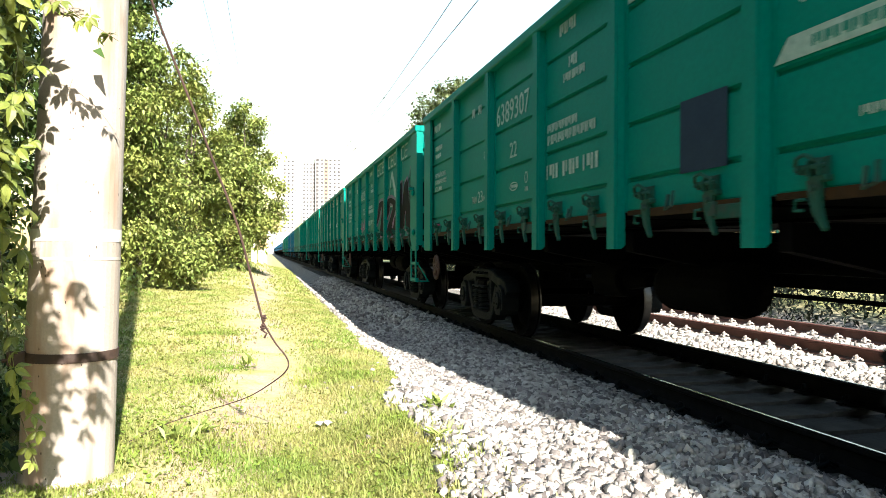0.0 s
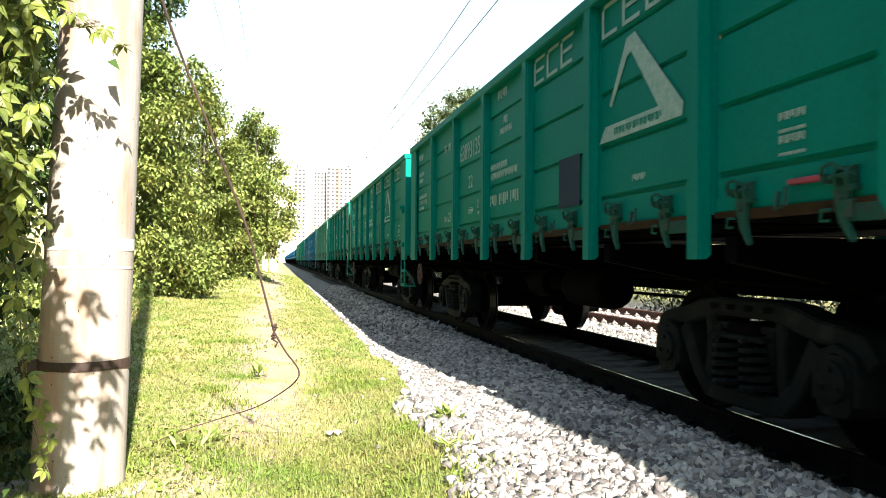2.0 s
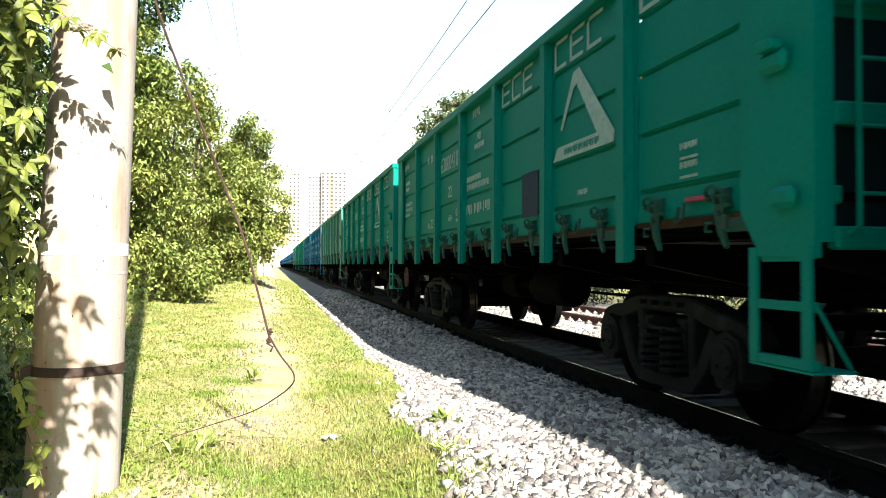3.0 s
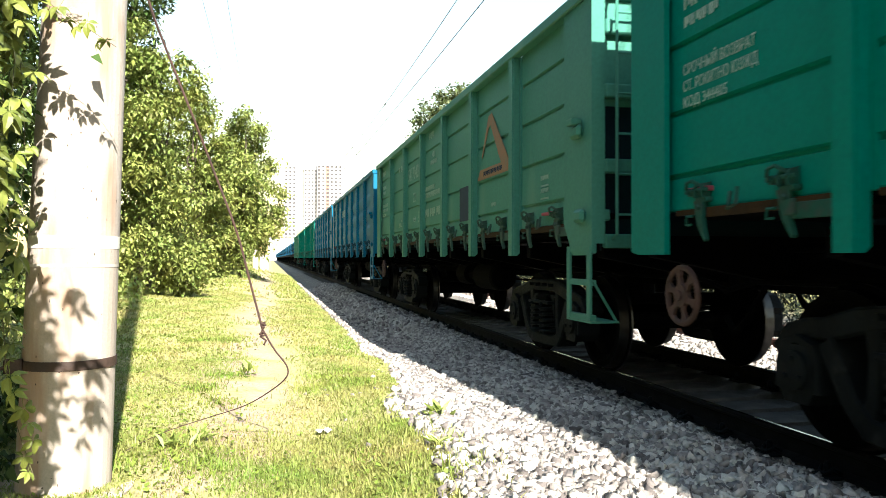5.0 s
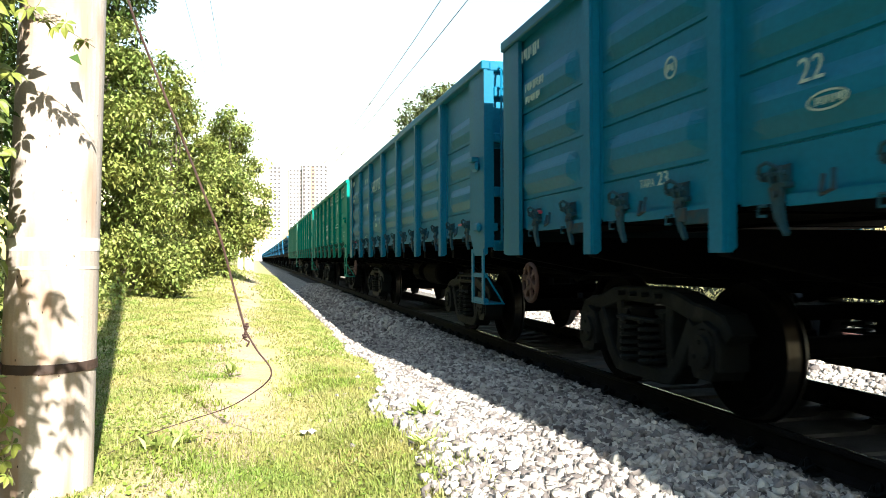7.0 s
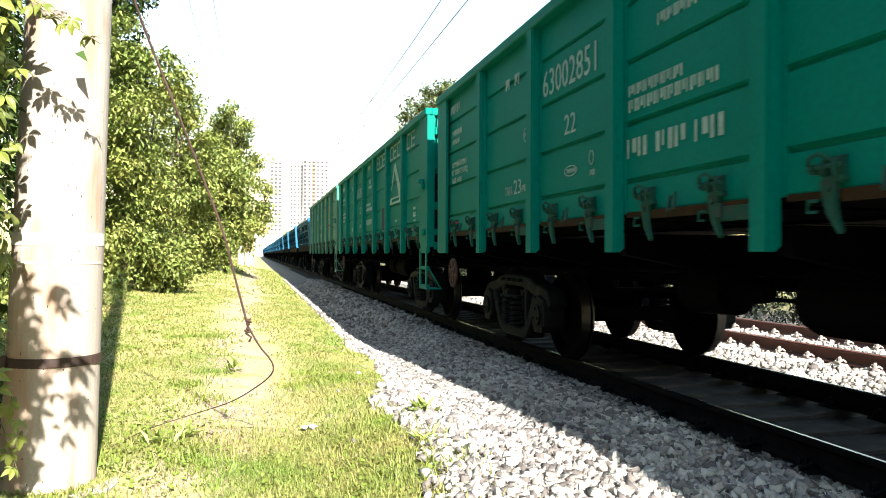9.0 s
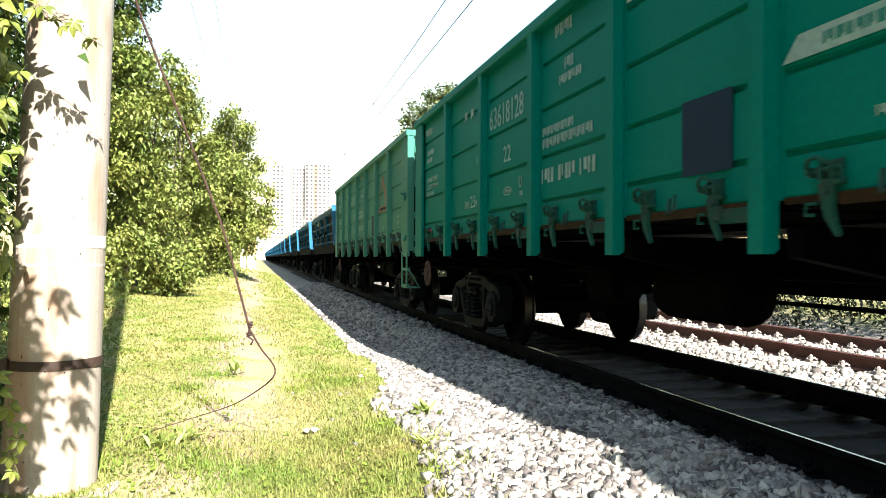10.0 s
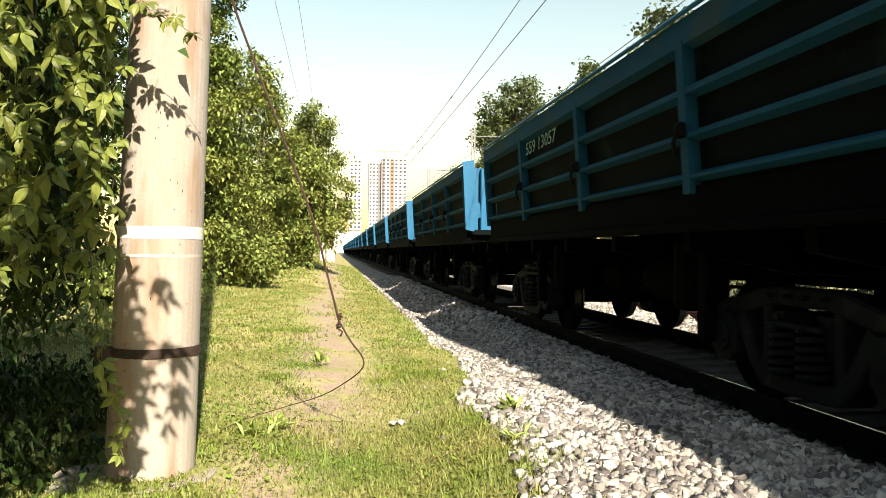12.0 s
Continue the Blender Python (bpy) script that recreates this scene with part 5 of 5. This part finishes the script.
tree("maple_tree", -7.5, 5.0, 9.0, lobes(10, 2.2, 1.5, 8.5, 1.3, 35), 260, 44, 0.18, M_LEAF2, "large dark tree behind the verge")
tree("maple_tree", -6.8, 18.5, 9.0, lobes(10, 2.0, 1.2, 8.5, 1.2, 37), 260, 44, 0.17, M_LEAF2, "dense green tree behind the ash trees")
# out of view behind the camera, added to shade the left side
tree("maple_tree", -5.2, -3.0, 9.0, lobes(10, 2.2, 1.5, 8.5, 1.4, 39), 240, 40, 0.2, M_LEAF2, "large unseen tree added on the left for shade")
# unseen row of trees, added to keep sky light off the train's side
belt = tree("belt_tree", -8.0, -9.0, 11.0, lobes(12, 2.8, 1.5, 10.5, 1.9, 61), 300, 36, 0.34, M_LEAF2, "tall unseen tree added to screen the train from the sky", 0.25)
for x, y, sc in ((-7.5, -17, 1.0), (-9, -26, 1.1), (-8, -36, 1.0), (-10.5, 0, 1.1), (-10.5, 9, 1.0), (-11, 17, 1.1), (-10.5, 27, 1.15)):
    k = copy_thing(belt, pose(x, y, float(ground_z(x, y)), 0, 0, y * 11))
    k.scale = (sc, sc, sc)
far_left = tree("roadside_tree", -3.4, 54.0, 7.5, lobes(8, 1.6, 1.0, 6.6, 1.2, 41), 190, 34, 0.26, M_LEAF, "green roadside tree beyond the posts")
for x, y, s in ((-2.6, 66, 0.9), (-4.6, 80, 1.2), (-3.0, 96, 1.0), (-5.0, 120, 1.3), (-2.4, 150, 1.0), (-9.0, 44, 1.2), (-10.0, 64, 1.4)):
    k = copy_thing(far_left, pose(x, y, float(ground_z(x, y)), 0, 0, y * 7))
    k.scale = (s, s, s)
right = tree("oak_tree", 15.0, 62.0, 15.6, lobes(12, 2.5, 6.5, 15.0, 1.6, 51), 340, 40, 0.34, M_OAK, "tall dusty green tree beyond the tracks", 0.25)
for x, y, s, a in ((16.0, 46.5, 0.84, 80), (17.6, 38.5, 0.9, 160), (17.5, 70.0, 0.9, 220), (19.5, 86.0, 0.85, 30), (21.0, 104.0, 1.0, 300), (21.0, 130.0, 1.0, 130), (23.0, 165.0, 1.1, 60), (19.0, 30.0, 0.85, 10), (26, 210, 1.0, 200), (30, 270, 1.0, 90)):
    k = copy_thing(right, pose(x, y, float(ground_z(x, y)), 0, 0, a))
    k.scale = (s, s, s)
# scrub beyond the second track
cen = np.stack([rng.uniform(9.75, 13.4, 1500), rng.uniform(-2, 60, 1500), rng.uniform(0.05, 2.0, 1500)], -1)
cen[:, 2] *= smooth((cen[:, 0] - 9.5) / 1.6)
cen[:, 2] += ground_z(cen[:, 0], cen[:, 1])
# leaf colour set near black so that the scrub reads as deep shade
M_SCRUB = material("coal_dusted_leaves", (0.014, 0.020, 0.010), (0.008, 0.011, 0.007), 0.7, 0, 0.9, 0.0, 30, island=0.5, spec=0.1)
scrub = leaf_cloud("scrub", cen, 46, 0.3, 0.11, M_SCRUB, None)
tagged(scrub, "scrub along the far side of the tracks, coloured as in deep shade", "scrub", kind="stuff")
cen = np.stack([rng.uniform(-7, -2.6, 420), rng.uniform(2.5, 17, 420), rng.uniform(0.05, 0.55, 420)], -1)
cen[:, 2] += ground_z(cen[:, 0], cen[:, 1])
near_pole = np.stack([rng.uniform(-2.9, -1.35, 150), rng.uniform(3.2, 6.5, 150), rng.uniform(0.02, 0.3, 150)], -1)
near_pole[:, 2] += ground_z(near_pole[:, 0], near_pole[:, 1])
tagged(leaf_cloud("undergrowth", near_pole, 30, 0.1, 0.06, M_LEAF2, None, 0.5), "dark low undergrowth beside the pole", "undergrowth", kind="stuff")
under = leaf_cloud("undergrowth", cen, 34, 0.18, 0.09, M_LEAF, None, 0.5)
tagged(under, "weedy undergrowth below the trees", "undergrowth", kind="stuff")
# weeds on the verge


def weed(name, x, y, n, size, label):
    w = tagged(new(name), label, "weed")
    w.location = (x, y, float(ground_z(x, y)))
    def leafblade():
        bm = bmesh.new()
        v = [bm.verts.new(q) for q in ((0, 0, 0), (0.03, 0.4, 0.05), (0.0, 0.55, 0.02), (-0.03, 0.4, 0.05), (0.16, 0.45, 0.16), (-0.16, 0.45, 0.16), (0, 1.0, 0.1))]
        for q in ((0, 4, 2), (0, 2, 5), (4, 6, 2), (2, 6, 5)):
            bm.faces.new([v[i] for i in q])
        return bm
    first = part("leaf", leafblade(), M_LEAF, w)
    for k in range(n):
        s = size * random.uniform(0.5, 1.1)
        m = pose(random.gauss(0, size * 0.3), random.gauss(0, size * 0.3), random.uniform(0, size * 0.4), random.uniform(0, 50), 0, random.uniform(0, 360)) @ Matrix.Diagonal((s, s, s, 1))
        if k == 0:
            first.matrix_basis = m
        else:
            again(first, w, m)
    return w


weed("weed", 1.12, 5.12, 26, 0.13, "dark leafy weed at the ballast edge")
weed("weed", -0.21, 7.8, 24, 0.15, "low broad-leaved weed in the grass")
weed("weed", -0.55, 4.75, 26, 0.11, "low green weed in the grass")
weed("weed", -0.42, 4.95, 20, 0.10, "low green weed in the grass")
weed("weed", 0.95, 4.2, 18, 0.10, "low green weed beside the ballast")

# ---- creeper by the pole ----
M_VINE = material("creeper_leaves", (0.21, 0.23, 0.045), (0.09, 0.14, 0.03), 0.45, 0, 3.0, 0.05, 40, random_shift=0.35, transl=0.22, spec=0.3)
M_STEM = material("creeper_stem", (0.10, 0.10, 0.04), (0.08, 0.06, 0.03), 0.8, 0, 10, 0.2)
vine = tagged(new("creeper"), "hanging five-leaved creeper with sunlit and shaded green leaves", "creeper")


def palmate(seed):
    g = random.Random(seed)
    bm = bmesh.new()
    for k in range(5):
        a = radians((-108, -52, 0, 52, 108)[k] + g.uniform(-9, 9))
        L = (0.075, 0.1, 0.115, 0.1, 0.075)[k] * g.uniform(0.9, 1.1)
        droop = g.uniform(0.2, 0.75)
        wd = L * 0.235
        rows = []
        for f, ww in ((0.1, 0.15), (0.4, 0.85), (0.62, 1.0), (0.85, 0.5)):
            r = L * f
            zz = -droop * r * f * 1.3
            rows.append([Vector((side * wd * ww, r, zz + abs(side) * wd * ww * 0.35)) for side in (-1, 0, 1)])
        tip = Vector((0, L, -droop * L * 1.4))
        turn = Matrix.Rotation(-a, 3, "Z")
        vs = [[bm.verts.new(turn @ p) for p in r] for r in rows]
        tv = bm.verts.new(turn @ tip)
        for u, w2 in zip(vs, vs[1:]):
            for i in (0, 1):
                bm.faces.new((u[i], u[i + 1], w2[i + 1], w2[i]))
        for i in (0, 1):
            bm.faces.new((vs[-1][i], vs[-1][i + 1], tv))
    tube(bm, [(0, 0, 0), (0, -0.03, 0.01), (0, -0.07, 0.035)], 0.0018, 4)
    return bm


LEAVES = [bpy.data.meshes.new("leaf") for _ in range(4)]
for i, me in enumerate(LEAVES):
    b2 = palmate(i)
    b2.to_mesh(me)
    b2.free()
    me.materials.append(M_VINE)


def vine_leaf(p, size=1.0, face=None):
    ob = new("leaf", random.choice(LEAVES))
    ob.parent = vine
    yaw = random.gauss(180, 55) if face is None else face
    s = size * random.uniform(0.7, 1.25)
    ob.matrix_basis = pose(*p, random.gauss(-45, 22), random.gauss(0, 18), yaw) @ Matrix.Diagonal((s, s, s, 1))


def stem(pts, r=0.0022):
    part("stem", tube(bmesh.new(), curve_pts(pts, 4), r, 5, r * 0.5), M_STEM, vine)


# the face of the curtain: strands that hang side by side
for k in range(17):
    x = -1.06 - 0.095 * k + random.uniform(-0.03, 0.03)
    y = 3.55 + random.uniform(-0.15, 0.25) - 0.012 * k
    bottom = 1.22 - 0.30 * min(1, k / 5) - 0.02 * k + random.uniform(-0.1, 0.15)
    top = 3.3
    stem([(x - 0.12, y + 0.16, top), (x + random.uniform(-0.08, 0.06), y + 0.06, top * 0.6 + bottom * 0.4), (x + random.uniform(-0.05, 0.05), y + 0.03, top * 0.25 + bottom * 0.75), (x + 0.02, y, bottom)])
    z = bottom
    while z < 3.0:
        vine_leaf((x + random.gauss(0, 0.05), y - 0.05 + random.gauss(0, 0.07), z), 0.72)
        z += random.uniform(0.032, 0.068)
for x, low, high, gap in ((-1.0, 2.02, 3.2, 0.075), (-1.05, 1.72, 3.2, 0.055), (-1.10, 1.30, 3.2, 0.05)):
    y = 3.5
    stem([(x - 0.1, y + 0.1, high), (x + 0.02, y + 0.03, high * 0.5 + low * 0.5), (x, y, low)], 0.003)
    z = low
    while z < 2.9:
        vine_leaf((x + random.gauss(0, 0.04), y - 0.02 + random.gauss(0, 0.04), z), 0.75)
        z += random.uniform(0.6, 1.4) * gap
# a loose sprig in front of the pole's foot, and short ones across its top
stem([(-1.10, 3.50, 1.15), (-1.06, 3.47, 0.85), (-1.03, 3.46, 0.55), (-0.93, 3.45, 0.22)], 0.003)
for z in np.arange(0.26, 1.1, 0.065):
    f = (z - 0.22) / 0.93
    vine_leaf((-0.93 - 0.15 * f + random.uniform(-0.03, 0.03), 3.44, float(z)), 0.55, random.uniform(90, 270))
stem([(-1.25, 3.45, 2.4), (-0.98, 3.48, 2.24), (-0.80, 3.5, 2.13), (-0.64, 3.5, 2.03)], 0.0025)
for k, x in enumerate((-0.90, -0.86, -0.83, -0.79, -0.75, -0.71, -0.67)):
    vine_leaf((x, 3.47, 2.19 - 0.024 * k + random.uniform(-0.03, 0.03)), 0.45)
# unseen leaves overhead, placed to cast leaf shadows on the pole
for k in range(44):
    z = random.uniform(2.45, 2.86)
    vine_leaf((-0.93 + random.uniform(0, 0.24) * (2.95 - z) / 0.4, 1.45 + random.uniform(-0.15, 0.15), z), 1.1, random.uniform(0, 360))
stem([(-1.1, 1.2, 4.1), (-0.82, 1.42, 3.9), (-0.74, 1.45, 3.5), (-0.68, 1.45, 3.2)], 0.004)
for k in range(11):
    vine_leaf((-0.82 + 0.013 * k + random.uniform(-0.02, 0.02), 1.45, 3.86 - 0.06 * k), 0.8, random.uniform(0, 360))
# the overhanging branch that shades the pole's foot
stem([(-1.6, 0.6, 3.0), (-1.1, 1.2, 2.7), (-0.8, 1.5, 2.4), (-0.72, 1.55, 1.9)], 0.006)
for k in range(300):
    z = random.uniform(1.70, 2.55)
    x = -1.0 + abs(random.gauss(0, 0.21)) + 0.05 * (2.62 - z)
    vine_leaf((x, 1.6 + random.uniform(-0.25, 0.25), z), 0.82, random.uniform(0, 360))
for k in range(26):
    vine_leaf((-1.36 + random.uniform(-0.12, 0.1), 2.2 + random.uniform(-0.25, 0.25), random.uniform(1.9, 3.4)), 0.9, random.uniform(0, 360))
# the leafy mass behind the face
cen = np.stack([rng.uniform(-3.6, -1.2, 850), rng.uniform(3.65, 5.2, 850), rng.uniform(0.85, 4.0, 850)], -1)
cen = cen[(cen[:, 2] > 0.95 + 0.25 * np.sin(cen[:, 0] * 5)) & (cen[:, 0] < -1.36 - 0.2 * (cen[:, 1] - 3.7))]
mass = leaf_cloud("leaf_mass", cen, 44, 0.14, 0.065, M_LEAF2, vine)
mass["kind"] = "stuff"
# unseen clumps towards the sun, added to shade the creeper and ground
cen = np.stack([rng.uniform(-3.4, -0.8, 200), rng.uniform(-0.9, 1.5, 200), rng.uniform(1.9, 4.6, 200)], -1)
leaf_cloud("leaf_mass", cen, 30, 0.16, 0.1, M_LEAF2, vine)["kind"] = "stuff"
stem([(-2.4, 4.4, -0.1), (-2.3, 4.3, 1.4), (-2.0, 4.2, 2.8), (-1.7, 4.0, 3.6)], 0.03)
stem([(-2.9, 4.0, -0.1), (-2.7, 4.1, 1.6), (-2.9, 4.2, 3.4)], 0.025)

# ---- posts, masts, wires, towers ----
M_POST = material("whitewashed_masonry", (0.6, 0.57, 0.52), (0.5, 0.46, 0.42), 0.9, 0, 5, 0.2)


def gate_post(x, y, h):
    g = tagged(new("masonry_post"), "short whitewashed masonry post at the path", "post", "posts at the path")
    g.location = (x, y, float(ground_z(x, y)))
    part("shaft", boxes((-0.15, 0.15, -0.15, 0.15, -0.2, h), bevel=0.015), M_POST, g)
    part("cap", prism(bmesh.new(), [(-0.19, h), (-0.19, h + 0.06), (0, h + 0.14), (0.19, h + 0.06), (0.19, h)], "y", -0.19, 0.19), M_POST, g)


for x, y in ((-0.85, 46.3), (-0.55, 54.0), (-0.3, 62.0)):
    gate_post(x, y, 1.0)

M_GALV = material("weathered_galvanised_steel", (0.25, 0.25, 0.24), (0.18, 0.175, 0.17), 0.6, 0.6, 8, 0.1)


def mast(x, y, h, arms):
    g = tagged(new("catenary_mast"), "slim steel catenary mast with crossarms", "mast", "masts beside the railway")
    g.location = (x, y, 0)
    for sx in (-0.12, 0.12):
        part("upright", boxes((sx - 0.05, sx + 0.05, -0.06, 0.06, -0.3, h)), M_GALV, g)
    bm = bmesh.new()
    for k in range(int(h / 0.6)):
        tube(bm, [(-0.12, 0, k * 0.6), (0.12, 0, k * 0.6 + 0.6)], 0.02, 4)
    part("lacing", bm, M_GALV, g)
    for z, ln in arms:
        part("crossarm", tube(bmesh.new(), [(0, 0, z), (ln, 0, z + 0.12)], 0.035, 5), M_GALV, g)


for y in (59.0, 88.0, 118.0, 150.0, 185.0):
    mast(10.6, y, 10.8, ((10.2, 3.2), (9.3, 3.2), (7.4, -3.0), (6.4, -3.0)))
M_WIRE = material("dark_copper_wire", (0.06, 0.055, 0.05), (0.04, 0.04, 0.04), 0.6, 0.3, 30, 0.0)


def span(x, z, sag, label, r=0.0065, clamps=()):
    g = tagged(new("overhead_wire"), label, "wire", "overhead wires")
    pts = []
    for k in range(-3, 8):
        for f in np.arange(0, 1, 0.125):
            y = (k + f) * 53 + 6
            pts.append((x + 0.12 * math.sin(y / 53 * math.pi), y, z - sag * 4 * f * (1 - f)))
    part("strand", tube(bmesh.new(), pts, r, 4), M_WIRE, g)
    for y in clamps:
        f = ((y - 6) / 53) % 1
        part("clamp", lathe(bmesh.new(), [(0.015, -0.08), (0.035, -0.04), (0.035, 0.04), (0.015, 0.08)], 8, "y"), M_WIRE, g, m=pose(x + 0.12 * math.sin(y / 53 * math.pi), y, z - sag * 4 * f * (1 - f)))


span(3.88, 6.1, 0.05, "taut contact wire above the near track", 0.009, (36,))
span(3.88, 7.05, 0.4, "sagging messenger wire above the near track", 0.009, (27, 38))
span(7.81, 7.2, 0.3, "messenger wire above the far track", 0.011)
span(-1.25, 8.15, 0.25, "thin feeder wire on the poles", 0.006)
span(-1.9, 8.2, 0.25, "thin feeder wire on the poles", 0.006)

M_TOWER = material("pale_tower_render", (0.78, 0.77, 0.77), (0.72, 0.71, 0.72), 0.9, 0, 0.05, 0.05, 1)
M_TOWER2 = material("red_brown_cladding", (0.40, 0.22, 0.16), (0.36, 0.2, 0.15), 0.9, 0, 0.05, 0.05, 1)
M_GREYWALL = material("grey_cladding", (0.22, 0.20, 0.21), (0.18, 0.17, 0.18), 0.9, 0, 0.05, 0.05, 1)
M_PANE = material("window_glass", (0.085, 0.08, 0.085), (0.05, 0.05, 0.055), 0.4, 0, 0.3, 0.0, spec=0.1)


def tower(x0, x1, y, h, floors, cols, label, bands=()):
    g = tagged(new("apartment_tower"), label, "apartment tower", "far apartment towers")
    g.location = ((x0 + x1) / 2, y, 0)
    w = (x1 - x0) / 2
    part("wall", boxes((-w, w, 0, 16, 0, h), bevel=0.2), M_TOWER, g)
    part("roof", boxes((-w * 0.6, w * 0.6, 2, 12, h, h + 2.6), (-w - 0.3, w + 0.3, -0.3, 16.3, h - 0.4, h), bevel=0.1), M_TOWER, g)
    for a, b, mat in bands:
        part("cladding_band", boxes((-w + a * 2 * w, -w + b * 2 * w, -0.5, 0.5, 0, h - 0.6)), mat, g)
    pane = None
    step, wide = h / floors, 2 * w / cols
    for f in range(floors):
        for c in range(cols):
            m = pose(-w + (c + 0.5) * wide, -0.6 if any(a < (c + 0.5) / cols < b for a, b, _ in bands) else -0.1, (f + 0.35) * step)
            if pane is None:
                pane = part("window", boxes((-wide * 0.3, wide * 0.3, -0.05, 0.25, 0, step * 0.5)), M_PANE, g, m=m)
            else:
                again(pane, g, m)


tower(10.3, 19.5, 604, 73.0, 24, 3, "pale apartment tower with rows of dark windows")
tower(25.5, 36.0, 603, 71.0, 24, 4, "pale grey apartment tower under construction", ((0.66, 1.0, M_GREYWALL),))
tower(35.2, 55.0, 598, 74.0, 25, 6, "pale apartment tower with a red-brown vertical band", ((0.02, 0.12, M_GREYWALL), (0.33, 0.5, M_TOWER2)))
crane = tagged(new("tower_crane"), "slim tower crane above the apartment towers", "crane")
crane.location = (38, 606, 70)
part("mast", boxes((-0.5, 0.5, -0.5, 0.5, 0, 13)), M_GALV, crane)
part("jib", boxes((-10, 14, -0.3, 0.3, 10.5, 11.2)), M_GALV, crane)
for x, y, w, h in ((6, 420, 14, 12), (-14, 380, 12, 9), (26, 460, 16, 14)):
    b = tagged(new("low_building"), "distant low pale building", "building")
    b.location = (x, y, 0)
    part("wall", boxes((-w / 2, w / 2, 0, 10, 0, h), bevel=0.1), M_TOWER, b)
    part("roof", boxes((-w / 2 - 0.4, w / 2 + 0.4, -0.4, 10.4, h, h + 0.5)), M_GREYWALL, b)


def motions():
    s = [(0, 0.0), (0.5, 6.66), (1, 12.95), (1.5, 19.55), (2, 25.35), (2.5, 31.97), (3, 38.27), (3.5, 44.55), (4, 50.85), (4.5, 57.15), (5, 63.46), (5.5, 69.82),
         (6, 75.97), (6.5, 82.18), (7, 88.68), (7.5, 94.85), (8, 101.05), (8.5, 107.2), (9, 113.36), (9.5, 119.62), (10, 125.47), (10.5, 131.85), (11, 137.95), (11.5, 144.37), (12, 150.2)]
    def rolled(t):
        k = min(int(t * 2), 23)
        return s[k][1] + (s[k + 1][1] - s[k][1]) * (t - s[k][0]) * 2
    for wagon, y in TRAIN:
        walk(wagon, [(t, pose(TRACK_X, y - d, 0)) for t, d in s])
    steps = [k / 30 for k in range(361)]
    for wheel, sy in WHEELS_NEAR:
        walk(wheel, [(t, pose(0, sy, 0.4785, math.degrees(rolled(t) / 0.4785))) for t in steps])


motions()
